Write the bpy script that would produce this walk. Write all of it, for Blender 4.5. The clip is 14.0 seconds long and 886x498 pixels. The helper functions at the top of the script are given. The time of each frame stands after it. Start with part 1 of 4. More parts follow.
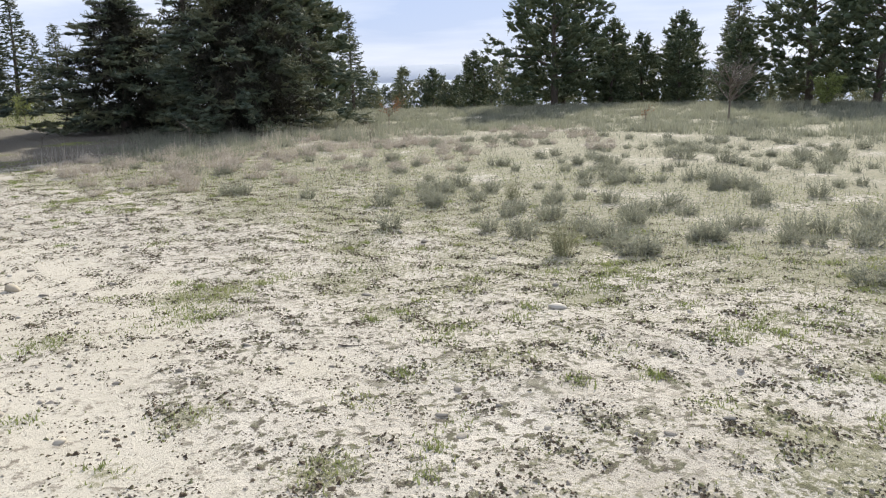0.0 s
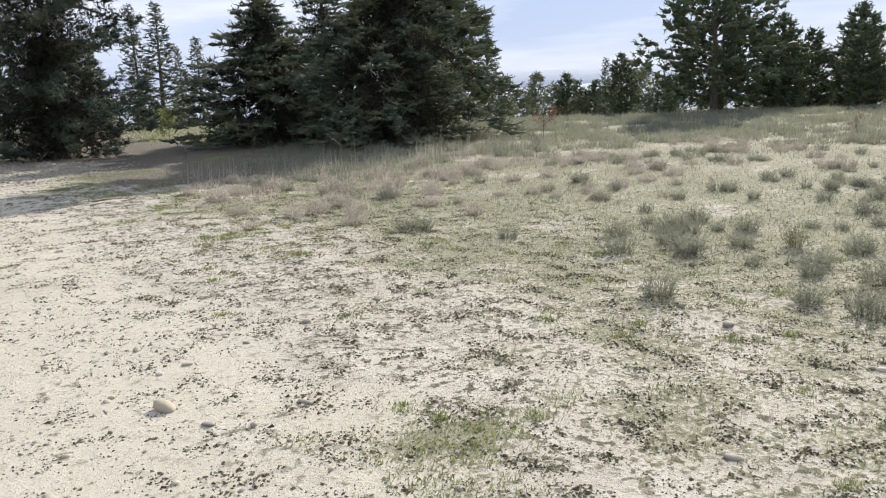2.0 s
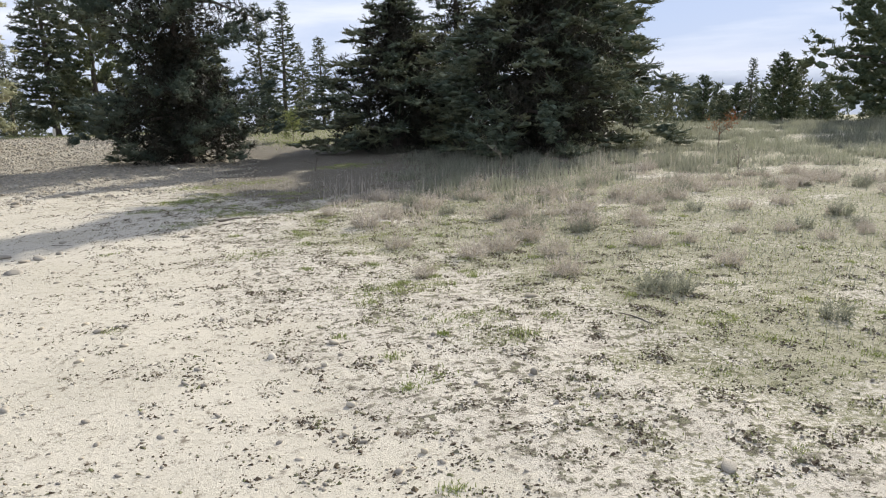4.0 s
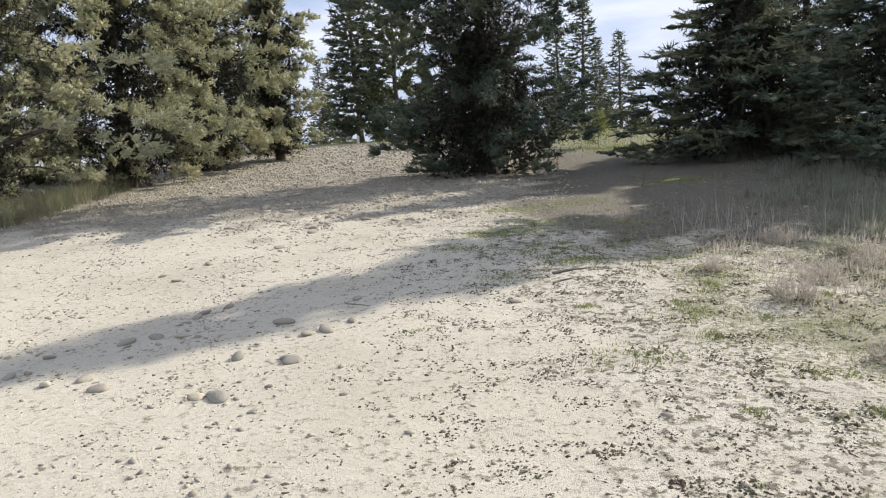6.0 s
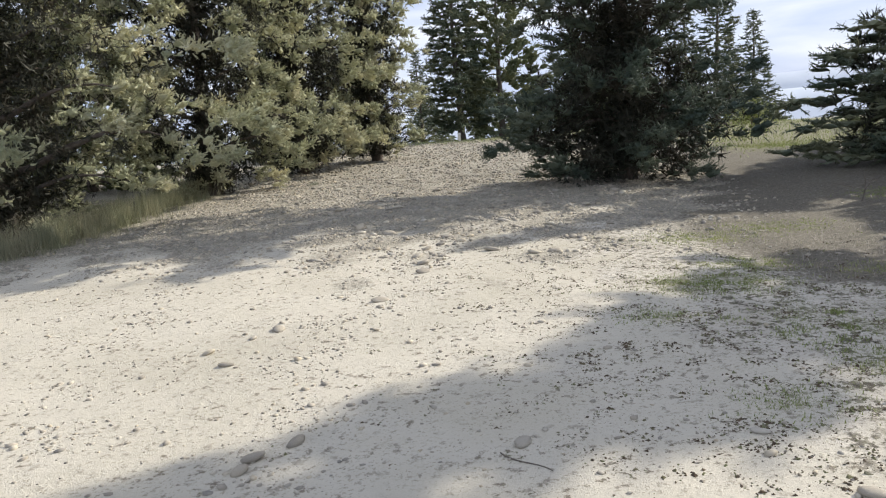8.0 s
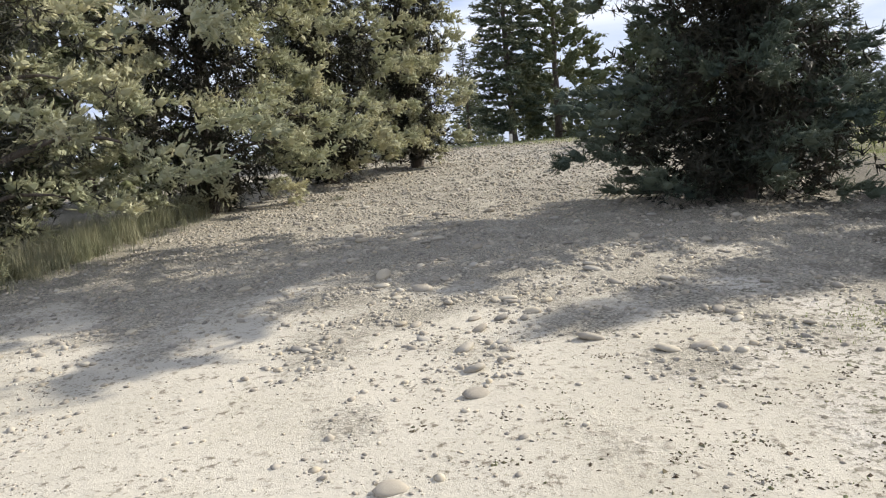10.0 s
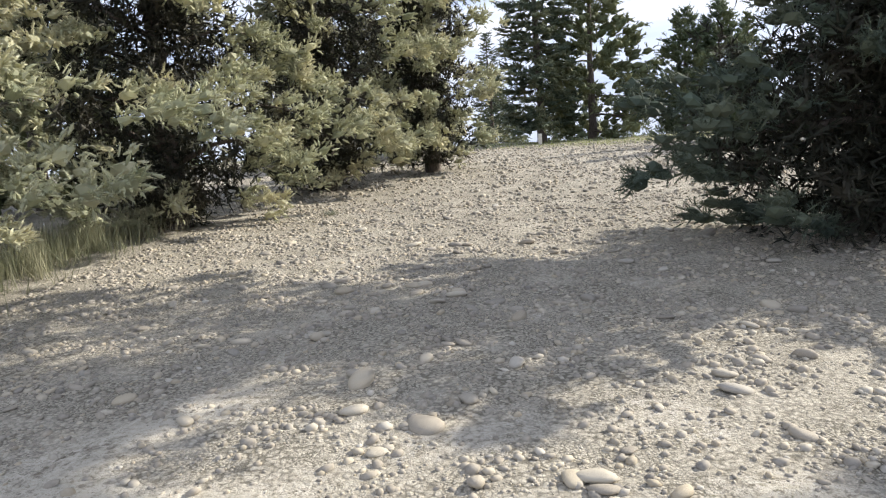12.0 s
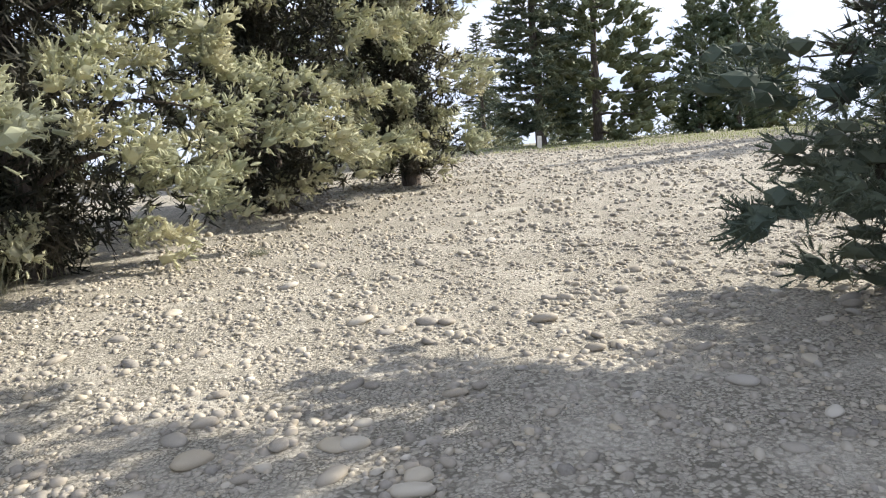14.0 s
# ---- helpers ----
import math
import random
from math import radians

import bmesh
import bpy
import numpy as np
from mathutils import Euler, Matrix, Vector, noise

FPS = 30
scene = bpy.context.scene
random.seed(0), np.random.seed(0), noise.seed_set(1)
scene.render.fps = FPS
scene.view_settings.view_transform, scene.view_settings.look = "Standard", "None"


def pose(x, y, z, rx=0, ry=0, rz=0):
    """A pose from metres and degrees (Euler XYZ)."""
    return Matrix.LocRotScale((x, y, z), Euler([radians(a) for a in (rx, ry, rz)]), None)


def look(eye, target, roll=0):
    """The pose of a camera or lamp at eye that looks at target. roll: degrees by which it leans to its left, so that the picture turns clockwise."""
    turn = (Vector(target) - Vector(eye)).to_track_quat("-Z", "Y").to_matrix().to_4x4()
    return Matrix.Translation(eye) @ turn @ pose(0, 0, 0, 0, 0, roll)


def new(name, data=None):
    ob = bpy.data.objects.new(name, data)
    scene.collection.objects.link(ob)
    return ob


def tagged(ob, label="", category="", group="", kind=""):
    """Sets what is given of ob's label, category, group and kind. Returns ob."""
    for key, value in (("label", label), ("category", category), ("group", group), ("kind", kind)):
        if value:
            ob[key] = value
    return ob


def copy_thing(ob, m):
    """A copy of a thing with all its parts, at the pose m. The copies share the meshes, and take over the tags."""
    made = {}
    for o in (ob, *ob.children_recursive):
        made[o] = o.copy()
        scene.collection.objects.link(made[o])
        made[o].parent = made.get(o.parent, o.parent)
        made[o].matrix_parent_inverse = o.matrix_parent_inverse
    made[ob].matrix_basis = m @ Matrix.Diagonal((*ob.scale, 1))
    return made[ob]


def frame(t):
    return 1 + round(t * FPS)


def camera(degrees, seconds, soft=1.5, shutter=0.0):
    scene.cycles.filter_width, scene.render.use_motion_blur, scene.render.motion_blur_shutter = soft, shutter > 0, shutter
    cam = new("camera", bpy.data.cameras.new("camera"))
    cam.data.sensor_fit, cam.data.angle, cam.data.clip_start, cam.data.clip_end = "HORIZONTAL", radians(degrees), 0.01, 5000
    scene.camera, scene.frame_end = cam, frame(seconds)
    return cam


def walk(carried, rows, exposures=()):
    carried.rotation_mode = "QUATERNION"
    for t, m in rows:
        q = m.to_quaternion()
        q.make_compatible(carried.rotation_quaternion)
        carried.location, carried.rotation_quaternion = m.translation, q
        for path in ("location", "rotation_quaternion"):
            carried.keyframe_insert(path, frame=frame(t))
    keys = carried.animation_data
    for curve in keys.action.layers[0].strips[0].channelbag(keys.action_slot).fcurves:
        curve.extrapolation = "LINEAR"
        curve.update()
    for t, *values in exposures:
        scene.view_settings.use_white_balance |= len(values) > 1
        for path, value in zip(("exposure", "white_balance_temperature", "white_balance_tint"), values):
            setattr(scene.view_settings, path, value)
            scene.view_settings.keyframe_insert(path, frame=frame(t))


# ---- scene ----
cam = camera(62.2, 14.0, 1.2)
METRES, EYE, TILT, LEAN, TURN = 21.4, 1.5, 0.0, 0.0, -37.1
ROWS = [
    (0.0, 0.0, 0.0, 0.0, -0.28, -12.74, 1.23),
    (0.5, -0.014, 0.0215, -0.0008, 1.83, -12.55, 1.39),
    (1.0, -0.0289, 0.0456, 0.0004, 4.18, -12.38, 1.91),
    (1.5, -0.0439, 0.073, 0.0017, 6.66, -12.14, 2.25),
    (2.0, -0.0578, 0.0965, 0.0027, 8.58, -12.02, 2.13),
    (4.5, -0.1543, 0.2281, 0.0033, 20.81, -11.52, 2.02),
    (5.0, -0.1822, 0.2558, 0.0029, 26.34, -11.48, 2.56),
    (5.5, -0.2067, 0.2788, 0.0078, 32.59, -11.07, 3.33),
    (6.0, -0.2325, 0.3058, 0.0063, 37.86, -10.54, 3.61),
    (6.5, -0.2587, 0.3271, 0.0075, 41.26, -10.33, 3.55),
    (7.0, -0.2882, 0.3524, 0.0033, 42.96, -10.44, 3.64),
    (7.5, -0.318, 0.3724, 0.0057, 43.93, -10.47, 4.02),
    (8.0, -0.3448, 0.396, 0.007, 44.97, -10.41, 4.46),
    (10.5, -0.4873, 0.5269, 0.0071, 49.58, -10.11, 4.52),
    (11.0, -0.5128, 0.5505, 0.0063, 50.56, -10.06, 4.15),
    (11.5, -0.5439, 0.58, 0.0054, 50.53, -10.21, 3.79),
    (12.0, -0.5747, 0.601, 0.0058, 50.01, -10.29, 3.87),
    (12.5, -0.6059, 0.6272, 0.0044, 49.5, -10.27, 4.4),
    (13.0, -0.6347, 0.653, 0.0044, 49.42, -10.21, 4.9),
    (13.5, -0.6602, 0.683, 0.0016, 49.42, -10.21, 4.74),
    (14.0, -0.6898, 0.7106, 0.0025, 49.35, -10.14, 4.54),
]
walk(cam, [(t, pose(0, 0, EYE, TILT, LEAN, TURN) @ pose(METRES * x, METRES * y, METRES * z, 90 + pitch, roll, yaw)) for t, x, y, z, yaw, pitch, roll in ROWS],
     exposures=[(0.0, 0.44, 6350, 11), (5.0, 0.42, 6400, 11), (8.0, 0.46, 6350, 11), (11.0, 0.62, 6350, 12), (14.0, 1.0, 6250, 12.5)])

# ---- light ----
SUN_AZ, SUN_EL = 54.0, 29.0
world = bpy.data.worlds.new("sky")
scene.world = world
world.use_nodes = True
wn, wl = world.node_tree.nodes, world.node_tree.links
wn.clear()
w_out = wn.new("ShaderNodeOutputWorld")
w_bg = wn.new("ShaderNodeBackground")
w_sky = wn.new("ShaderNodeTexSky")
w_sky.sky_type = "NISHITA"
w_sky.sun_disc = False
w_sky.sun_elevation = radians(SUN_EL)
w_sky.sun_rotation = radians(SUN_AZ)
w_sky.air_density, w_sky.dust_density, w_sky.ozone_density = 1.0, 0.4, 1.5
w_tc = wn.new("ShaderNodeTexCoord")
w_map = wn.new("ShaderNodeMapping")
w_map.inputs["Scale"].default_value = (1.3, 1.3, 9.0)
w_noise = wn.new("ShaderNodeTexNoise")
w_noise.inputs["Scale"].default_value = 1.7
w_noise.inputs["Detail"].default_value = 7
w_noise.inputs["Roughness"].default_value = 0.55
w_noise.inputs["Distortion"].default_value = 0.4
w_ramp = wn.new("ShaderNodeValToRGB")
w_ramp.color_ramp.elements[0].position, w_ramp.color_ramp.elements[1].position = 0.38, 0.66
w_ramp.color_ramp.elements[0].color = (0.85, 0.85, 0.85, 1)
w_ramp.color_ramp.elements[1].color = (0.97, 0.97, 0.97, 1)
w_mix = wn.new("ShaderNodeMixRGB")
w_tone = wn.new("ShaderNodeValToRGB")
w_tone.color_ramp.elements[0].position, w_tone.color_ramp.elements[1].position = 0.36, 0.64
w_tone.color_ramp.elements[0].color = (0.48, 0.58, 0.83, 1)
w_tone.color_ramp.elements[1].color = (0.86, 0.90, 1.0, 1)
w_gain = wn.new("ShaderNodeMixRGB")
w_gain.blend_type = "MULTIPLY"
w_gain.inputs[0].default_value = 1.0
w_gain.inputs[2].default_value = (11.2, 11.2, 11.2, 1)
wl.new(w_noise.outputs["Fac"], w_tone.inputs[0])
wl.new(w_tone.outputs[0], w_gain.inputs[1])
wl.new(w_gain.outputs[0], w_mix.inputs[2])
wl.new(w_tc.outputs["Generated"], w_map.inputs[0])
wl.new(w_map.outputs[0], w_noise.inputs["Vector"])
wl.new(w_noise.outputs["Fac"], w_ramp.inputs[0])
wl.new(w_ramp.outputs[0], w_mix.inputs[0])
wl.new(w_sky.outputs[0], w_mix.inputs[1])
wl.new(w_mix.outputs[0], w_bg.inputs[0])
w_bg.inputs[1].default_value = 0.073
wl.new(w_bg.outputs[0], w_out.inputs[0])

sun = new("sun", bpy.data.lights.new("sun", "SUN"))
sun.data.energy = 5.0
sun.data.angle = radians(0.55)
sun.data.color = (1.0, 0.94, 0.82)
sun_dir = Vector((math.sin(radians(SUN_AZ)) * math.cos(radians(SUN_EL)), math.cos(radians(SUN_AZ)) * math.cos(radians(SUN_EL)), math.sin(radians(SUN_EL))))
sun.matrix_world = look(sun_dir * 60, (0, 0, 0))


# ---- materials ----
class Mat:
    """A small builder of node materials."""

    def __init__(self, name, rough=0.8):
        self.m = bpy.data.materials.new(name)
        self.m.use_nodes = True
        self.t = self.m.node_tree
        self.n, self.l = self.t.nodes, self.t.links
        self.b = self.n["Principled BSDF"]
        self.b.inputs["Roughness"].default_value = rough
        self.b.inputs["Specular IOR Level"].default_value = 0.25
        self.co = self.n.new("ShaderNodeTexCoord").outputs["Object"]

    def noise(self, scale, detail=4, rough=0.6, vec=None):
        x = self.n.new("ShaderNodeTexNoise")
        x.inputs["Scale"].default_value, x.inputs["Detail"].default_value, x.inputs["Roughness"].default_value = scale, detail, rough
        self.l.new(vec or self.co, x.inputs["Vector"])
        return x.outputs["Fac"]

    def voronoi(self, scale, out="Distance", vec=None):
        x = self.n.new("ShaderNodeTexVoronoi")
        x.inputs["Scale"].default_value = scale
        self.l.new(vec or self.co, x.inputs["Vector"])
        return x.outputs[out]

    def ramp(self, src, stops):
        x = self.n.new("ShaderNodeValToRGB")
        e = x.color_ramp.elements
        e[0].position, e[1].position = stops[0][0], stops[-1][0]
        e[0].color, e[1].color = (*stops[0][1], 1), (*stops[-1][1], 1)
        for p, c in stops[1:-1]:
            e.new(p).color = (*c, 1)
        self.l.new(src, x.inputs[0])
        return x.outputs[0]

    def grey(self, src, a, b):
        return self.ramp(src, [(a, (0, 0, 0)), (b, (1, 1, 1))])

    def mix(self, fac, a, b, mode="MIX"):
        x = self.n.new("ShaderNodeMixRGB")
        x.blend_type = mode
        for slot, v in zip(x.inputs, (fac, a, b)):
            if isinstance(v, (int, float)):
                slot.default_value = v
            elif isinstance(v, tuple):
                slot.default_value = (*v, 1)
            else:
                self.l.new(v, slot)
        return x.outputs[0]

    def math(self, op, a, b=0.0, clamp=False):
        x = self.n.new("ShaderNodeMath")
        x.operation = op
        x.use_clamp = clamp
        for slot, v in zip(x.inputs, (a, b)):
            if isinstance(v, (int, float)):
                slot.default_value = v
            else:
                self.l.new(v, slot)
        return x.outputs[0]

    def attr(self, name, out="Fac"):
        x = self.n.new("ShaderNodeAttribute")
        x.attribute_name = name
        return x.outputs[out]

    def island(self):
        return self.n.new("ShaderNodeNewGeometry").outputs["Random Per Island"]

    def random(self):
        return self.n.new("ShaderNodeObjectInfo").outputs["Random"]

    def colour(self, src):
        self.l.new(src, self.b.inputs["Base Color"])
        return self

    def bump(self, src, strength, distance):
        x = self.n.new("ShaderNodeBump")
        x.inputs["Strength"].default_value, x.inputs["Distance"].default_value = strength, distance
        self.l.new(src, x.inputs["Height"])
        self.l.new(x.outputs[0], self.b.inputs["Normal"])
        return self


def leaf_material(name, dark, light, tip, trans=0.25, rough=0.65):
    """Foliage: a colour per leaf between dark and light, drifting over the crown, with some light passing through."""
    m = Mat(name, rough)
    drift = m.noise(1.1, 3)
    c = m.mix(m.island(), dark, light)
    c = m.mix(m.grey(drift, 0.45, 0.72), c, tip)
    m.colour(c)
    tr = m.n.new("ShaderNodeBsdfTranslucent")
    m.l.new(m.mix(0.35, c, tip), tr.inputs[0])
    mx = m.n.new("ShaderNodeMixShader")
    mx.inputs[0].default_value = trans
    m.l.new(m.b.outputs[0], mx.inputs[1])
    m.l.new(tr.outputs[0], mx.inputs[2])
    m.l.new(mx.outputs[0], m.n["Material Output"].inputs[0])
    return m.m


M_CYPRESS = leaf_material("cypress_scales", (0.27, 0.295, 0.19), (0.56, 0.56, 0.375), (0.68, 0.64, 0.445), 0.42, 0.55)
# darker copy of the cypress scales, with shade put into the colour
M_CYPRESS_SHADED = leaf_material("shaded_cypress_scales", (0.085, 0.105, 0.055), (0.17, 0.19, 0.095), (0.23, 0.235, 0.12), 0.2)
M_CEDAR = leaf_material("cedar_needles", (0.060, 0.085, 0.063), (0.14, 0.17, 0.11), (0.25, 0.245, 0.135))
M_JUNIPER = leaf_material("juniper_needles", (0.050, 0.072, 0.058), (0.115, 0.145, 0.10), (0.17, 0.185, 0.12))
# dead inner twigs, coloured extra dark to stand in for shade between clumps
M_INNER_SHADE = leaf_material("shade_toned_twigs", (0.022, 0.026, 0.018), (0.05, 0.05, 0.034), (0.06, 0.05, 0.035), 0.1)
M_PINE = leaf_material("pine_needles", (0.06, 0.085, 0.052), (0.13, 0.165, 0.09), (0.20, 0.215, 0.11))
M_THYME = leaf_material("tussock_stems", (0.14, 0.147, 0.107), (0.34, 0.338, 0.27), (0.30, 0.31, 0.215), 0.4)
M_STRAW = leaf_material("dry_stems", (0.30, 0.265, 0.22), (0.58, 0.525, 0.445), (0.45, 0.40, 0.34), 0.35)
M_RUSH = leaf_material("rush_blades", (0.12, 0.135, 0.075), (0.32, 0.32, 0.20), (0.40, 0.365, 0.25), 0.3)
M_GREEN = leaf_material("weed_leaves", (0.13, 0.165, 0.05), (0.29, 0.34, 0.11), (0.35, 0.36, 0.16), 0.3)
M_RED = leaf_material("red_leaves", (0.20, 0.07, 0.03), (0.33, 0.13, 0.06), (0.30, 0.16, 0.07), 0.3)


def make_bark():
    m = Mat("bark", 0.9)
    st = m.n.new("ShaderNodeMapping")
    st.inputs["Scale"].default_value = (9, 9, 1.6)
    m.l.new(m.co, st.inputs[0])
    f = m.noise(3.0, 6, 0.7, st.outputs[0])
    m.colour(m.ramp(f, [(0.3, (0.05, 0.04, 0.033)), (0.55, (0.14, 0.115, 0.095)), (0.8, (0.24, 0.21, 0.18))]))
    return m.bump(f, 0.8, 0.02).m


def make_stone():
    m = Mat("river_stone", 0.75)
    base = m.mix(m.random(), m.island(), m.island())
    pick = m.math("FRACT", m.math("ADD", m.random(), m.island()))
    c = m.ramp(pick, [(0.0, (0.21, 0.187, 0.15)), (0.3, (0.33, 0.29, 0.225)), (0.5, (0.23, 0.21, 0.175)), (0.7, (0.44, 0.395, 0.31)), (0.85, (0.39, 0.33, 0.23)), (0.95, (0.15, 0.138, 0.12)), (1.0, (0.52, 0.48, 0.40))])
    n = m.noise(28, 5, 0.65)
    c = m.mix(m.grey(n, 0.35, 0.75), c, m.mix(0.4, c, (0.50, 0.45, 0.36)))
    m.colour(c)
    return m.bump(n, 0.25, 0.01).m


def make_clod():
    m = Mat("earth_crumbs", 0.95)
    m.colour(m.ramp(m.island(), [(0.0, (0.07, 0.051, 0.034)), (0.45, (0.125, 0.094, 0.062)), (0.75, (0.16, 0.165, 0.08)), (0.9, (0.25, 0.215, 0.17)), (1.0, (0.36, 0.33, 0.28))]))
    return m.bump(m.noise(90, 4), 0.6, 0.01).m


def make_ground():
    m = Mat("open_ground", 0.95)
    sand, gravel, green, shaded_litter = (m.attr("cover_" + k) for k in ("sand", "gravel", "green", "shaded_litter"))
    big, mid, fine, grit = m.noise(0.45, 5), m.noise(2.6, 6, 0.65), m.noise(19, 6, 0.7), m.noise(110, 4, 0.7)
    clod = m.noise(15, 6, 0.68)
    # pale, crusted soil
    soil = m.ramp(mid, [(0.3, (0.41, 0.37, 0.30)), (0.5, (0.50, 0.455, 0.375)), (0.7, (0.57, 0.525, 0.445))])
    crumbs = m.math("MULTIPLY", m.grey(clod, 0.525, 0.56), m.grey(m.noise(2.8, 5, 0.7), 0.30, 0.52))
    soil = m.mix(m.math("MULTIPLY", crumbs, 0.95), soil, m.mix(m.grey(fine, 0.45, 0.6), (0.085, 0.07, 0.05), (0.13, 0.13, 0.065)))
    soil = m.mix(m.math("MULTIPLY", m.grey(fine, 0.54, 0.70), 0.5), soil, (0.26, 0.235, 0.19))
    # worn sandy track
    track = m.ramp(big, [(0.3, (0.44, 0.40, 0.315)), (0.55, (0.52, 0.475, 0.385)), (0.75, (0.46, 0.415, 0.32))])
    track = m.mix(m.grey(fine, 0.58, 0.78), track, (0.33, 0.295, 0.225))
    track = m.mix(m.math("MULTIPLY", m.grey(clod, 0.56, 0.62), m.grey(mid, 0.36, 0.58)), track, (0.19, 0.16, 0.12))
    # scattered dark grit
    dots = m.math("MULTIPLY", m.grey(m.noise(48, 3, 0.65), 0.585, 0.635), m.grey(m.noise(5.5, 4, 0.7), 0.36, 0.56))
    soil = m.mix(m.math("MULTIPLY", dots, 0.85), soil, (0.12, 0.098, 0.07))
    track = m.mix(m.math("MULTIPLY", dots, 0.6), track, (0.17, 0.145, 0.105))
    # fine gravel between the cobbles
    warp = m.n.new("ShaderNodeVectorMath")
    warp.operation = "ADD"
    wob = m.n.new("ShaderNodeTexNoise")
    wob.inputs["Scale"].default_value = 12
    m.l.new(m.co, wob.inputs["Vector"])
    scaled_wob = m.n.new("ShaderNodeVectorMath")
    scaled_wob.operation = "SCALE"
    scaled_wob.inputs["Scale"].default_value = 0.06
    m.l.new(wob.outputs["Color"], scaled_wob.inputs[0])
    m.l.new(m.co, warp.inputs[0])
    m.l.new(scaled_wob.outputs[0], warp.inputs[1])
    bent = warp.outputs[0]
    cell = m.mix(m.grey(mid, 0.45, 0.55), m.voronoi(34, "Color", bent), m.voronoi(62, "Color", bent))
    gap = m.mix(m.grey(mid, 0.45, 0.55), m.voronoi(34, "Distance", bent), m.voronoi(62, "Distance", bent))
    grav = m.mix(m.grey(cell, 0.1, 0.9), (0.27, 0.245, 0.19), (0.49, 0.445, 0.355))
    grav = m.mix(m.math("MULTIPLY", m.grey(gap, 0.42, 0.68), 0.9), grav, (0.14, 0.125, 0.095))
    grav = m.mix(m.math("MULTIPLY", m.grey(m.noise(1.7, 5, 0.65), 0.48, 0.66), 0.55), grav, track)
    # low weeds
    weed = m.ramp(fine, [(0.3, (0.09, 0.09, 0.045)), (0.5, (0.18, 0.175, 0.088)), (0.72, (0.32, 0.295, 0.20))])
    # dry needles and leaf litter, its colour darkened for the trees' shade
    dark_litter = m.ramp(fine, [(0.3, (0.07, 0.06, 0.045)), (0.55, (0.15, 0.132, 0.10)), (0.8, (0.27, 0.245, 0.20))])
    dark_litter = m.mix(m.math("MULTIPLY", dots, 0.8), dark_litter, (0.38, 0.35, 0.28))
    edge = m.math("MULTIPLY", m.math("SUBTRACT", fine, 0.5), 1.3)
    c = m.mix(m.grey(m.math("ADD", shaded_litter, edge), 0.35, 0.65), soil, dark_litter)
    c = m.mix(m.grey(m.math("ADD", sand, edge), 0.3, 0.75), c, track)
    c = m.mix(m.grey(m.math("ADD", gravel, edge), 0.35, 0.7), c, grav)
    speck = m.math("MULTIPLY", m.math("SUBTRACT", m.noise(30, 6, 0.8), 0.5), 3.4)
    patch = m.math("ADD", m.math("ADD", green, speck), m.math("MULTIPLY", m.math("SUBTRACT", mid, 0.5), 1.0))
    c = m.mix(m.math("MULTIPLY", m.grey(patch, 0.42, 0.60), 0.72), c, weed)
    c = m.mix(0.35, c, m.mix(grit, (0.25, 0.25, 0.25), (0.75, 0.75, 0.75)), "OVERLAY")
    m.colour(c)
    cells = m.math("MULTIPLY", m.math("SUBTRACT", 1.0, gap), m.math("MULTIPLY", gravel, 0.6))
    h = m.math("ADD", m.math("ADD", m.math("MULTIPLY", clod, m.math("SUBTRACT", 1.7, sand)), m.math("MULTIPLY", grit, 0.35)), cells)
    return m.bump(h, 0.9, 0.017).m


def plain(name, stops, scale, rough=0.8, bump=0.3, dist=0.01):
    m = Mat(name, rough)
    n = m.noise(scale, 5)
    m.colour(m.ramp(n, stops))
    return m.bump(n, bump, dist).m


M_BARK, M_STONE, M_CLOD, M_GROUND = make_bark(), make_stone(), make_clod(), make_ground()
M_TWIG = plain("dead_twigs", [(0.3, (0.10, 0.082, 0.065)), (0.7, (0.22, 0.19, 0.155))], 30)
M_POST = plain("weathered_white_paint", [(0.3, (0.55, 0.53, 0.48)), (0.7, (0.78, 0.76, 0.72))], 14)
# pale blue-grey: the haze of distance is mixed into the hills' colour
M_HILL = plain("haze_tinted_hills", [(0.3, (0.40, 0.44, 0.50)), (0.7, (0.45, 0.49, 0.55))], 0.01, 1.0, 0.0)


# ---- shape helpers ----
def mesh_np(name, verts, faces, mat, smooth=False):
    """A mesh from arrays of corners and of equal-sided faces."""
    me = bpy.data.meshes.new(name)
    verts, faces = np.asarray(verts, dtype=np.float32), np.asarray(faces, dtype=np.int32)
    k = faces.shape[1]
    me.vertices.add(len(verts))
    me.vertices.foreach_set("co", verts.ravel())
    me.loops.add(faces.size)
    me.loops.foreach_set("vertex_index", faces.ravel())
    me.polygons.add(len(faces))
    me.polygons.foreach_set("loop_start", np.arange(0, faces.size, k, dtype=np.int32))
    me.polygons.foreach_set("use_smooth", np.full(len(faces), smooth))
    me.materials.append(mat)
    me.update(calc_edges=True)
    return me


def part_np(name, verts, faces, mat, parent, smooth=False, label=""):
    ob = new(name, mesh_np(name, verts, faces, mat, smooth))
    ob.parent = parent
    return tagged(ob, label) if label else ob


def sstep(a, b, x):
    t = np.clip((x - a) / (b - a), 0, 1)
    return t * t * (3 - 2 * t)


def unit(v):
    return v / np.maximum(np.linalg.norm(v, axis=-1, keepdims=True), 1e-6)


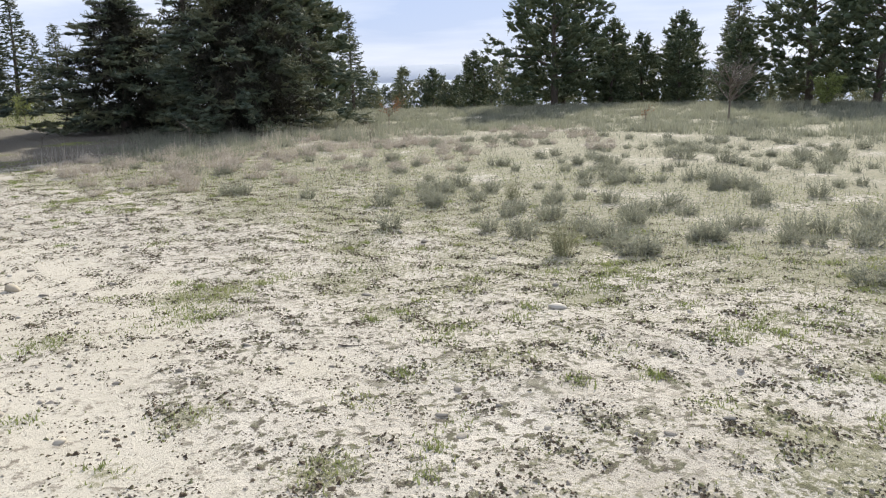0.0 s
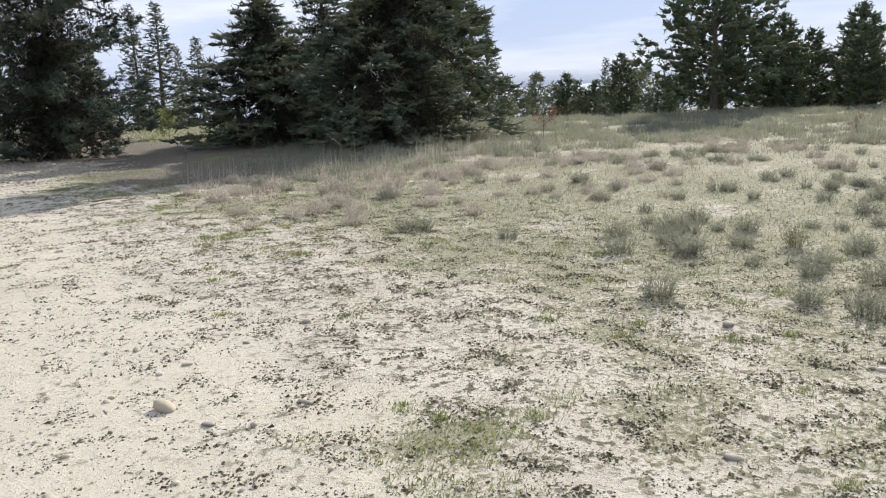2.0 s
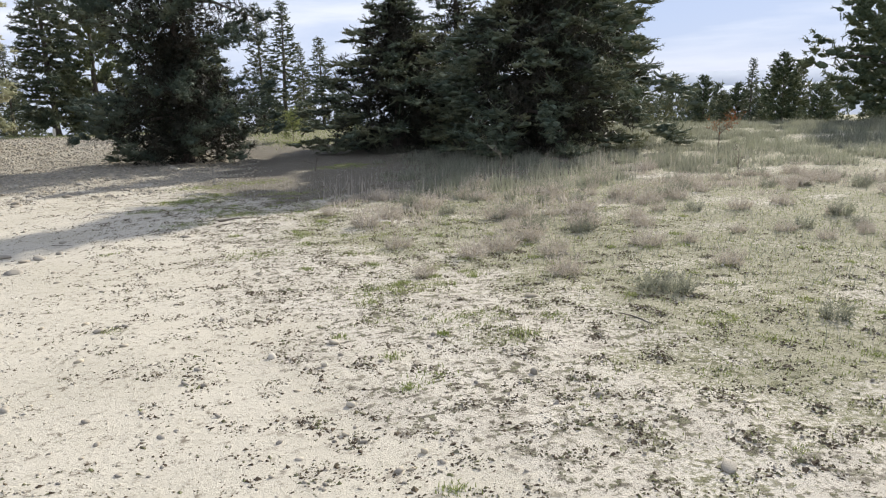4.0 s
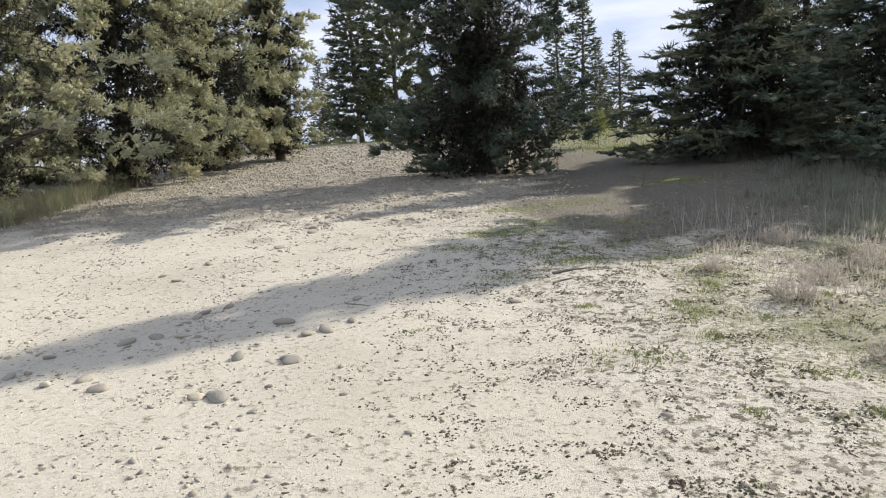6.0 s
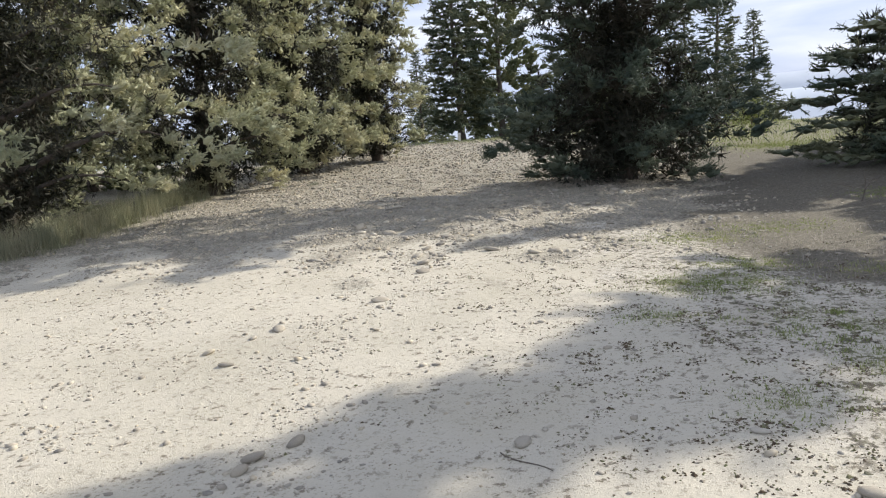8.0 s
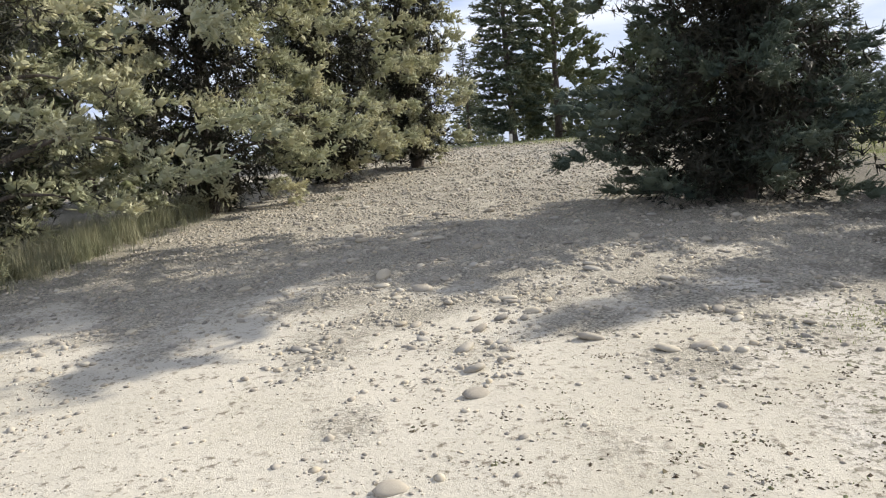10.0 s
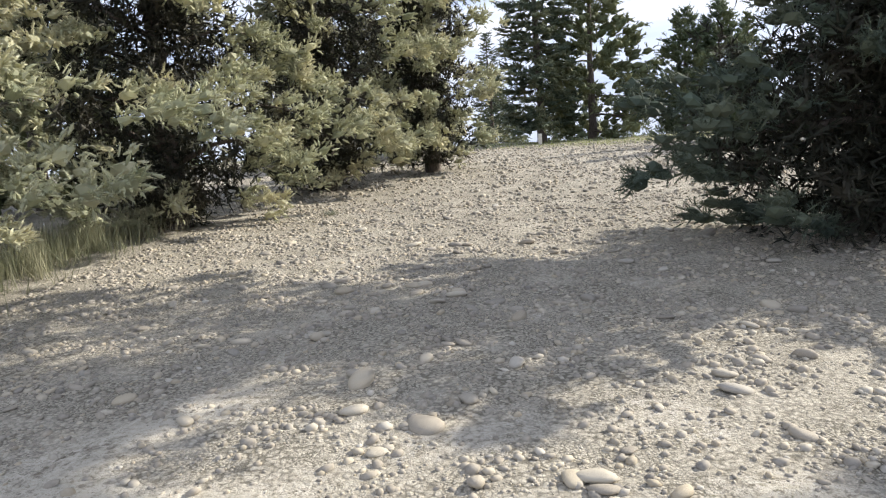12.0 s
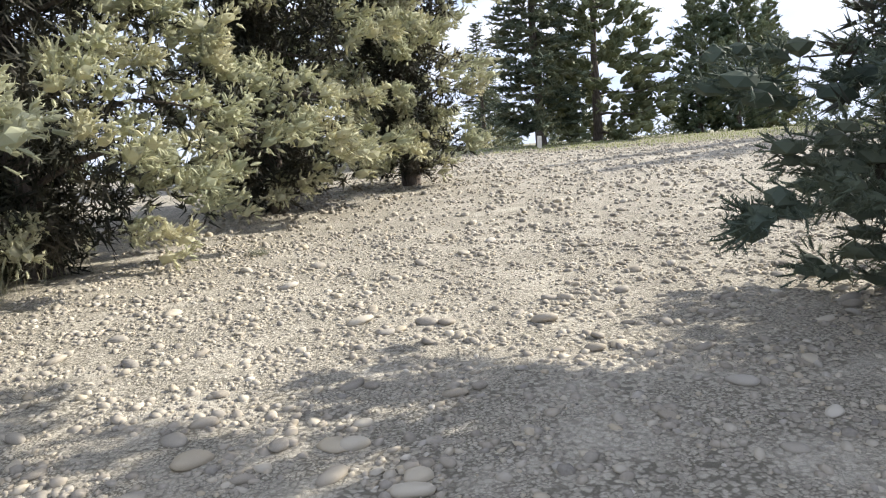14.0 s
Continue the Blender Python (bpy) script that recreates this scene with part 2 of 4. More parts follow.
class Waves:
    """Smooth, seeded noise over the plan: a sum of sine waves, about -1 to 1."""

    def __init__(self, seed, size, n=14):
        r = np.random.RandomState(seed)
        a = r.uniform(0, 2 * np.pi, n)
        k = 2 * np.pi / size * r.uniform(0.6, 1.7, n)
        self.kx, self.ky, self.p = k * np.cos(a), k * np.sin(a), r.uniform(0, 2 * np.pi, n)

    def __call__(self, x, y):
        x, y = np.asarray(x, float), np.asarray(y, float)
        s = 0
        for kx, ky, p in zip(self.kx, self.ky, self.p):
            s = s + np.sin(kx * x + ky * y + p)
        return s / math.sqrt(len(self.kx)) * 0.9


W_HILL, W_LUMP, W_SMALL, W_PATCH, W_PATCH2, W_EDGE = Waves(1, 9), Waves(2, 1.4), Waves(3, 0.35), Waves(4, 2.4), Waves(5, 0.8), Waves(6, 1.6)


# ---- the lie of the land ----
def terrain(x, y):
    """The height of the ground: nearly flat, a rise in the gravel ahead, then the hill's brow and the fall beyond it."""
    x, y = np.asarray(x, float), np.asarray(y, float)
    z = 0.07 + 0.36 * sstep(20, 43, y) * (1 - sstep(4, 16, x)) + 0.01 * np.maximum(x, 0) * sstep(0, 10, x)
    q = np.maximum(np.hypot(x, y) - (43.5 - 11 * sstep(3, 15, x)), 0)
    z = z - np.minimum(0.11 * q * sstep(0, 14, q), 45 + 0.02 * q)
    near = 1 - sstep(60, 200, np.hypot(x, y))
    rough = 0.35 + 0.65 * sstep(0, 2, x - track_edge(y))
    return z + near * (0.03 * W_HILL(x, y) + 0.012 * rough * W_LUMP(x, y) + 0.006 * rough * W_SMALL(x, y))


def track_edge(y):
    """Where the sandy track meets the soil of the field."""
    y = np.asarray(y, float)
    return np.interp(y, [-20, 0, 6, 9, 14.5, 19, 24, 40], [0.6, 0.6, 1.3, 1.0, 0.4, -0.6, -1.5, -1.5])


def field_edge(y):
    """Where the shrubby field begins."""
    return np.interp(np.asarray(y, float), [-20, 0, 4, 6.4, 10.5, 14, 18, 60], [5.6, 4.6, 4.0, 3.6, 2.8, 2.0, 3.5, 12])


# patches of green weeds: place, size and density
PATCHES = [(1.68, 4.97, 0.42, 1.0), (1.4, 4.55, 0.35, 0.8), (0.55, 4.55, 0.25, 0.8), (0.5, 2.84, 0.14, 1), (0.33, 3.5, 0.14, 0.9), (0.88, 3.1, 0.16, 0.8), (1.16, 2.3, 0.18, 0.9),
           (2.5, 3.2, 0.25, 0.7), (2.27, 5.1, 0.2, 0.7), (3.9, 2.0, 0.5, 0.7), (4.0, 3.3, 0.6, 0.75), (1.0, 12.6, 0.35, 0.7), (1.9, 10.6, 0.45, 0.7), (2.1, 9.5, 0.35, 0.7)]
PATCHES += [(0.57, 17.47, 0.6, 1.0), (-0.05, 16.54, 0.3, 0.7), (1.19, 15.4, 0.45, 0.8), (0.98, 18.2, 0.5, 0.7), (0.4, 14.9, 0.35, 0.6), (4.2, 22.3, 0.7, 0.9), (0.8, 19.7, 0.7, 0.6),
            (1.8, 20.2, 0.6, 0.6), (4.9, 30.5, 1.2, 1.0), (2.2, 17.8, 0.5, 0.6), (-0.4, 13.4, 0.12, 0.9), (-0.2, 10.4, 0.08, 0.8)]


def covers(x, y):
    e = W_EDGE(x, y)
    sand = sstep(0.9, -0.6, x - track_edge(y) + 0.5 * e) * sstep(23.5, 17.5, y + 0.9 * e)
    gravel = sstep(17.5, 22.5, y + 1.3 * e) * sstep(3.8, 1.0, x - 0.12 * (y - 30) + 0.5 * e)
    shaded_litter = sstep(14.5, 17.5, y + e) * sstep(0.5, 2.5, x - track_edge(y)) * sstep(11.5, 8.5, x)
    shaded_litter = np.maximum(shaded_litter, 0.9 * sstep(-7.2, -8.2, x + 0.3 * e) * sstep(17, 20, y))
    soilness = sstep(-0.4, 1.6, x - track_edge(y) + 0.4 * e)
    p = 0.5 * W_PATCH(x, y) + 0.5 * W_PATCH2(x, y)
    green = soilness * np.clip(0.25 + 0.42 * p + 0.62 * sstep(0.2, 3.2, x - field_edge(y) + 1.8), 0, 1) * (1 - 0.75 * shaded_litter) * (1 - gravel)
    for cx, cy, r, k in PATCHES:
        green = np.maximum(green, k * np.exp(-(((x - cx) / r) ** 2 + ((y - cy) / (0.7 * r)) ** 2)) * (0.75 + 0.35 * W_PATCH2(x, y)))
    meadow = sstep(28, 31, y) * sstep(2.5, 4, x) + sstep(40.5, 42.5, y)
    green = np.maximum(green, np.clip(meadow, 0, 0.8))
    return sand, gravel, green, shaded_litter


def grown(lo, hi, step, far, rate):
    """Even steps from lo to hi, then ever longer ones out to far on both sides."""
    mid = np.arange(lo, hi + step / 2, step)
    out, d = [], step
    while sum(out) < far:
        d *= rate
        out.append(d)
    side = np.cumsum(out)
    return np.concatenate([(lo - side)[::-1], mid, hi + side])


GX, GY = grown(-9, 7, 0.13, 1800, 1.1), grown(1, 33, 0.14, 1800, 1.1)
gx, gy = np.meshgrid(GX, GY)
gx, gy = gx.ravel(), gy.ravel()
idx = np.arange(len(gx)).reshape(len(GY), len(GX))
quads = np.stack([idx[:-1, :-1], idx[:-1, 1:], idx[1:, 1:], idx[1:, :-1]], -1).reshape(-1, 4)
ground = new("ground", mesh_np("ground", np.stack([gx, gy, terrain(gx, gy)], -1), quads, M_GROUND, True))
tagged(ground, "pale stony hilltop ground with sand, gravel and weeds", "ground", kind="structure")
for key, values in zip(("sand", "gravel", "green", "shaded_litter"), covers(gx, gy)):
    layer = ground.data.attributes.new("cover_" + key, "FLOAT", "POINT")
    layer.data.foreach_set("value", values.astype(np.float32))

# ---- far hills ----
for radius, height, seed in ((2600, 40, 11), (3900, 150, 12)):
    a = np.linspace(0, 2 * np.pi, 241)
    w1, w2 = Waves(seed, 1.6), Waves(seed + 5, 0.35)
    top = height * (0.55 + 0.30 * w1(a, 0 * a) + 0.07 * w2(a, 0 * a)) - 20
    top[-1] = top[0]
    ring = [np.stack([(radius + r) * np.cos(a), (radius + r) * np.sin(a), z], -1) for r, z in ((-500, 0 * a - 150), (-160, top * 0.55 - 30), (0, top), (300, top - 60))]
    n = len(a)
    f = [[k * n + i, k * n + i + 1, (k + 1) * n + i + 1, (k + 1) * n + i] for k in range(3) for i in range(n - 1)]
    tagged(new("backdrop", mesh_np("backdrop", np.concatenate(ring), f, M_HILL, True)), "ridge of far hills tinted blue with haze", "hills", kind="structure")


# ---- trees ----
def tube(points, radii, sides=6, wobble=0.0, seed=0):
    """Corners and faces of a tapered tube along a line of points."""
    r = np.random.RandomState(seed)
    p = np.asarray(points, float)
    d = unit(np.gradient(p, axis=0))
    up = np.where(np.abs(d[:, 2:3]) > 0.9, [[1.0, 0, 0]], [[0, 0, 1.0]])
    u = unit(np.cross(d, up))
    v = np.cross(d, u)
    a = np.arange(sides) * 2 * np.pi / sides
    rad = np.asarray(radii)[:, None] * (1 + wobble * r.uniform(-1, 1, (len(p), sides)))
    ring = p[:, None] + rad[..., None] * (np.cos(a)[None, :, None] * u[:, None] + np.sin(a)[None, :, None] * v[:, None])
    i, j = np.meshgrid(np.arange(len(p) - 1), np.arange(sides), indexing="ij")
    f = np.stack([i * sides + j, i * sides + (j + 1) % sides, (i + 1) * sides + (j + 1) % sides, (i + 1) * sides + j], -1).reshape(-1, 4)
    return ring.reshape(-1, 3), f


def sprays(centres, axes, radii, sprigs, reach, count, length, width, rng, flat=1.0, along=0.5, scale=None):
    """Clumps of sprigs that point outwards, each sprig set with count narrow, pointed leaves that lie along the clump's skin."""
    n = len(centres)
    scale = np.ones(n) if scale is None else scale
    o = unit(rng.normal(size=(n, sprigs, 3))) * rng.uniform(0.15, 1, (n, sprigs, 1)) ** 0.5
    o[..., 2] *= flat
    p = centres[:, None] + o * radii[:, None, None]
    skin = unit(o)
    way = unit(skin + along * axes[:, None] + 0.35 * rng.normal(size=(n, sprigs, 3)))
    p, way, skin = p.reshape(-1, 1, 3), way.reshape(-1, 1, 3), skin.reshape(-1, 1, 3)
    k = np.repeat(scale, sprigs)[:, None, None]
    m = len(p)
    base = p + way * reach * k * rng.uniform(0, 1, (m, count, 1))
    normal = unit(skin + 0.5 * rng.normal(size=(m, count, 3)))
    out = unit(0.8 * way + 0.7 * rng.normal(size=(m, count, 3)))
    out = unit(out - 0.55 * (out * normal).sum(-1, keepdims=True) * normal)
    side = unit(np.cross(out, normal))
    ll = length * k * rng.uniform(0.6, 1.3, (m, count, 1))
    ww = width * k * rng.uniform(0.7, 1.3, (m, count, 1))
    v = np.stack([base + side * ww, base - side * ww, base + out * ll], 2).reshape(-1, 3)
    return v, np.arange(len(v)).reshape(-1, 3)


def ball(level):
    bm = bmesh.new()
    bmesh.ops.create_icosphere(bm, subdivisions=level, radius=1)
    v = np.array([p.co[:] for p in bm.verts])
    f = np.array([[p.index for p in q.verts] for q in bm.faces])
    bm.free()
    return v, f


BLOB = ball(1)
SPINDLE = {5: ((0.0, 0.4), (0.35, 1.0), (0.75, 0.75)), 4: ((0.0, 0.5), (0.55, 1.0))}


def plumes(centres, axes, spread, body, many, length, radius, spikes, needle, rng, flat=1.0, sides=5, scale=None):
    """Clumps: a lumpy leafy core with many tapered sprays that fan out from it, each a thin closed spindle set with short needles or scale tips."""
    n = len(centres)
    k = np.repeat(np.ones(n) if scale is None else scale, many)[:, None]
    fan = unit(rng.normal(size=(n, many, 3)) * np.array([1, 1, flat]) + 0.5 * axes[:, None] + np.array([0, 0, 0.1]))
    way = unit(fan + 0.45 * axes[:, None] + 0.3 * rng.normal(size=fan.shape)).reshape(-1, 3)
    bulk = spread * rng.uniform(0.7, 1.3, (n, 1, 1)) * (np.ones(n) if scale is None else scale)[:, None, None]
    squash = np.array([1, 1, 0.35 + 0.65 * flat])
    base = (centres[:, None] + fan * squash * bulk * rng.uniform(0.25, 0.8, (n, many, 1))).reshape(-1, 3)
    bulk = bulk * body
    bv, bf = BLOB
    lump = bv[None] * rng.uniform(0.6, 1.2, (n, len(bv), 1)) * squash
    lump = centres[:, None] + (lump + 0.55 * (lump * axes[:, None]).sum(-1, keepdims=True) * axes[:, None]) * bulk
    m = len(base)
    ll, rr = length * k * rng.uniform(0.65, 1.3, (m, 1)), radius * k * rng.uniform(0.7, 1.3, (m, 1))
    u = unit(np.cross(way, rng.normal(size=(m, 3))))
    w = np.cross(way, u)
    a = np.arange(sides) * 2 * np.pi / sides
    rings = SPINDLE[sides]
    vs = []
    for at, size in rings:
        q = rr[:, None] * size * rng.uniform(0.6, 1.35, (m, sides, 1))
        vs.append((base + way * ll * at)[:, None] + q * (np.cos(a)[None, :, None] * u[:, None] + np.sin(a)[None, :, None] * w[:, None]))
    v = np.concatenate(vs + [(base + way * ll)[:, None]], 1)
    tip, f = len(rings) * sides, []
    for r in range(len(rings)):
        for j in range(sides):
            p, q = r * sides + j, r * sides + (j + 1) % sides
            f += [(p, q, q + sides), (p, q + sides, p + sides)] if r < len(rings) - 1 else [(p, q, tip)]
    f = np.array(f)[None] + (np.arange(m) * (tip + 1))[:, None, None]
    v, f = v.reshape(-1, 3), f.reshape(-1, 3)
    f = np.concatenate([f, (len(v) + bf[None] + (np.arange(n) * len(bv))[:, None, None]).reshape(-1, 3)])
    v = np.concatenate([v, lump.reshape(-1, 3)])
    if spikes:
        t = rng.uniform(0.1, 1.0, (m, spikes, 1))
        b = rng.uniform(0, 6.28, (m, spikes, 1))
        out = np.cos(b) * u[:, None] + np.sin(b) * w[:, None]
        p = base[:, None] + way[:, None] * ll[:, None] * t + out * rr[:, None] * (1 - t) * 0.7
        d = unit(out * 0.9 + way[:, None] * 0.8 + 0.45 * rng.normal(size=out.shape))
        side = unit(np.cross(d, rng.normal(size=out.shape))) * needle * 0.13 * k[:, None]
        tips = np.stack([p + side, p - side, p + d * needle * k[:, None] * rng.uniform(0.6, 1.3, (m, spikes, 1))], 2).reshape(-1, 3)
        f = np.concatenate([f, len(v) + np.arange(len(tips)).reshape(-1, 3)])
        v = np.concatenate([v, tips])
    return v, f


def tree(name, label, mat, height, profile, foot=0.3, branches=60, per=9, clump=0.3, sprigs=20, reach_len=0.13, count=8, length=0.05, width=0.009, rise=0.25,
         droop=0.0, flat=0.8, along=0.6, trunk_r=0.16, lean=(0, 0), seed=1, limbs=24, gap=0.2, wander=0.2, hollow=0.35, skip=(1.0, 0.0), seen=4.5, core=14, core_size=0.2, plume=None, body=0.6, category="tree", group=""):
    """A conifer at the origin: a tapered trunk, limbs as parts, a crown of clumped sprigs along every branch and the denser twigs within.
    profile: the crown's radius at parts 0..1 of its height, as pairs. seen: the height above which the sprigs are coarser.
    plume: sprays to a clump, their length and radius, needles to a spray, their length, and the sides of its stem, in place of loose needles. body: the size of a clump's core."""
    rng = np.random.RandomState(seed)
    root = tagged(new(name), label, category, group)
    hs = np.linspace(-0.05, 1, 12) * height
    bend = np.cumsum(rng.normal(0, 0.03, (12, 2)), 0) * height * 0.12
    line = np.stack([bend[:, 0] + lean[0] * (hs / height) ** 2, bend[:, 1] + lean[1] * (hs / height) ** 2, hs], -1)
    line[:, :2] -= line[0, :2]
    v, f = tube(line, trunk_r * (1 - 0.93 * np.clip(hs / height, 0, 1)) * np.where(hs < 0.3, 1.35, 1), 9, 0.1, seed)
    part_np("trunk", v, f, M_BARK, root, True)
    axis_at = lambda h: np.stack([np.interp(h, hs, line[:, 0]), np.interp(h, hs, line[:, 1]), h], -1)
    px, pr = np.array(profile).T
    cs, ds, rs, gs, ks, kd, kr = [], [], [], [], [], [], []
    turn = rng.uniform(0, 6.28)
    lobes = rng.uniform(0, 6.28, 3)
    for b in range(branches):
        u = ((b + rng.uniform(0, 1)) / branches) ** 1.05
        h = foot + (height - foot) * u * 0.985
        turn += 2.39996 + rng.normal(0, 0.3)
        if h / height > skip[0] and rng.uniform() < skip[1]:
            continue
        full = np.interp(h / height, px, pr)
        reach = full * rng.uniform(1 - gap - wander, 1 + wander * 0.6)
        reach *= 1 + 0.13 * math.sin(2 * turn + lobes[0]) + 0.10 * math.sin(3 * turn + lobes[1] + h)
        reach = max(reach, 0.12)
        s = np.linspace(0, 1, 7)
        rr = rise * (0.4 + u)
        zz = h + reach * (rr * s - droop * s ** 2) + 0.05 * reach * np.sin(6 * s + lobes[2])
        c0 = axis_at(np.array([h]))[0]
        bow = rng.normal(0, 0.18)
        way = np.stack([np.cos(turn + bow * s), np.sin(turn + bow * s)], -1) * (reach * s)[:, None]
        pts = np.stack([c0[0] + way[:, 0], c0[1] + way[:, 1], np.maximum(zz, 0.1)], -1)
        if b % max(1, branches // limbs) == 0:
            v, f = tube(pts[:6], np.linspace(0.02 + 0.014 * reach, 0.006, 6) * min(1, trunk_r / 0.14), 5, 0.1, seed + b)
            part_np("branch", v, f, M_BARK, root, True)
        k = max(2, int(per * (0.35 + reach / max(pr.max(), 0.1)) * rng.uniform(0.8, 1.1)))
        t = hollow + (1 - hollow) * rng.uniform(0, 1, k) ** 0.5
        t[0] = 1.0
        p = np.stack([np.interp(t, s, pts[:, i]) for i in range(3)], -1)
        slim = 0.45 + 0.55 * min(1, full / pr.max() * 1.25)
        w = clump * slim * (0.55 + 0.55 * (1 - t)) * rng.uniform(0.7, 1.25, k)
        off = rng.normal(size=(k, 3)) * (clump * slim * (0.45 + 0.5 * t * min(reach, 2) * 0.5))[:, None]
        off[:, 2] *= flat * 0.8
        off[0] *= 0.2
        cs.append(p + off)
        d = unit(pts[-1] - pts[0] + np.array([0, 0, 0.25 * reach]))
        ds.append(np.tile(d, (k, 1)))
        rs.append(w)
        gs.append(np.full(k, 0.5 + 0.5 * slim))
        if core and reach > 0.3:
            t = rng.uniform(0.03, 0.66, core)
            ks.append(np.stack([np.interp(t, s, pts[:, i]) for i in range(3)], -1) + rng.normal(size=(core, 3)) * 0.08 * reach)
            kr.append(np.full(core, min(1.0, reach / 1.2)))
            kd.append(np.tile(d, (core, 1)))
    cs, ds, rs, gs = np.concatenate(cs), np.concatenate(ds), np.concatenate(rs), np.concatenate(gs)
    cs[:, 2] = np.maximum(cs[:, 2], 0.15)
    low = cs[:, 2] < seen
    sheets = []
    for here, fine in ((low, True), (~low, False)):
        if not here.any():
            continue
        if plume:
            many, pl, pr_, spikes, needle, sides = plume
            more = 1 if fine else 1.6
            sheets.append(plumes(cs[here], ds[here], clump * more, body, many if fine else max(2, many // 2), pl * more, pr_ * more, spikes if fine else spikes // 2, needle * more * more, rng, flat, sides, gs[here]))
        elif fine:
            sheets.append(sprays(cs[here], ds[here], rs[here], sprigs, reach_len, count, length, width, rng, flat, along, gs[here]))
        else:
            sheets.append(sprays(cs[here], ds[here], rs[here] * 1.1, max(4, sprigs // 3), reach_len * 1.3, max(3, count // 2), length * 1.9, width * 2.2, rng, flat, along, gs[here]))
    start = np.cumsum([0] + [len(q[0]) for q in sheets])
    v, f = np.concatenate([q[0] for q in sheets]), np.concatenate([q[1] + o for q, o in zip(sheets, start)])
    v[:, 2] = np.maximum(v[:, 2], 0.02)
    part_np("crown", v, f, mat, root)
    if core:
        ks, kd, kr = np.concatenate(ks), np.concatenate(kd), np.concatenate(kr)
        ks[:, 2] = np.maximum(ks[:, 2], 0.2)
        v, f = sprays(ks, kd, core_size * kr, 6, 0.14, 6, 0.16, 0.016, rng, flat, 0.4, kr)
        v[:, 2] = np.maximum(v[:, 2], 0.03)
        part_np("inner_foliage", v, f, M_INNER_SHADE, root, False, "dense dead twigs within the crown, toned dark for its shade")
    return root


def put(ob, x, y, turn=0.0, size=1.0):
    ob.matrix_basis = Matrix.LocRotScale((x, y, float(terrain(x, y)) - 0.02), Euler((0, 0, radians(turn))), (size, size, size))
    return ob


def again(ob, x, y, turn=0.0, size=1.0):
    c = copy_thing(ob, Matrix())
    return put(c, x, y, turn, size)


BUSHY = [(0, 0.45), (0.06, 0.6), (0.13, 0.95), (0.2, 1.0), (0.35, 0.95), (0.6, 0.72), (0.8, 0.45), (1, 0.06)]
SHELF = [(0, 0.85), (0.1, 1.0), (0.3, 0.9), (0.5, 0.62), (0.65, 0.34), (0.8, 0.16), (1, 0.03)]


def scaled(shape, r):
    return [(h, k * r) for h, k in shape]


# the row of cypresses beside the track
CY = "dense olive-green cypress with clumped scaly sprays, branched to the ground"
cyp = dict(mat=M_CYPRESS, foot=0.25, rise=0.35, droop=0.15, flat=0.85, group="cypress row")
near = dict(plume=(16, 0.10, 0.016, 10, 0.036, 4), body=0.38, clump=0.18, core=14, hollow=0.42, limbs=30, gap=0.3, wander=0.25)
put(tree("cypress", CY, height=9.5, profile=scaled(BUSHY, 3.9), branches=125, per=14, trunk_r=0.2, seed=21, seen=4.4, **near, **cyp), -10.4, 23.0)
put(tree("cypress", CY, height=9.0, profile=scaled(BUSHY, 3.3), branches=120, per=15, trunk_r=0.18, seed=22, seen=4.6, **near, **cyp), -8.7, 27.8)
mid = dict(plume=(14, 0.11, 0.019, 8, 0.042, 4), body=0.4, clump=0.19, core=14, hollow=0.4, gap=0.3, wander=0.25)
put(tree("cypress", CY, height=8.0, profile=scaled(BUSHY, 2.7), branches=95, per=11, trunk_r=0.15, seed=23, seen=5.0, **mid, **cyp), -7.8, 32.0)
put(tree("cypress", "open-grown olive-green cypress with a short bare trunk", height=6.5, profile=scaled([(0, 0.3), (0.07, 0.75), (0.2, 0.9), (0.5, 1.0), (0.75, 0.8), (1, 0.1)], 1.85), branches=75, per=10, trunk_r=0.14, seed=24, seen=5.0, **mid, **cyp), -6.3, 34.8)

# the dark tree beside the gravel, with a gap above its skirt
put(tree("cedar", "dark green cedar with a bushy skirt and bare trunk above", M_JUNIPER, 8.2,
         [(0, 1.8), (0.08, 2.2), (0.2, 2.5), (0.26, 2.1), (0.30, 1.2), (0.34, 1.2), (0.38, 2.5), (0.5, 3.2), (0.65, 2.6), (0.82, 1.2), (1, 0.1)],
         foot=0.2, branches=170, per=13, clump=0.15, wander=0.1, body=0.5, plume=(11, 0.13, 0.008, 16, 0.036, 4), rise=0.15, droop=0.1, flat=0.75, trunk_r=0.17, limbs=50, seed=31, seen=4.6, core=14, skip=(0.3, 0.25), hollow=0.3), 0.75, 26.0)

# the large cedar and its neighbours
shelf = dict(rise=0.14, droop=0.24, flat=0.3, clump=0.18)
put(tree("cedar", "large blue-green cedar with drooping shelves of branches to the ground", M_CEDAR, 9.0, scaled(SHELF, 3.3), foot=0.25, branches=165, per=14, plume=(4, 0.24, 0.014, 16, 0.065, 4),
         trunk_r=0.24, limbs=40, seed=41, seen=5.5, core=16, **shelf), 9.5, 22.4)
put(tree("cedar", "dark cedar with shelved branches, half hidden by a larger one", M_CEDAR, 5.8, scaled(SHELF, 2.7), foot=0.25, branches=120, per=11, plume=(3, 0.26, 0.018, 14, 0.08, 4),
         trunk_r=0.18, limbs=24, seed=42, seen=6, core=12, **shelf), 6.7, 26.0)
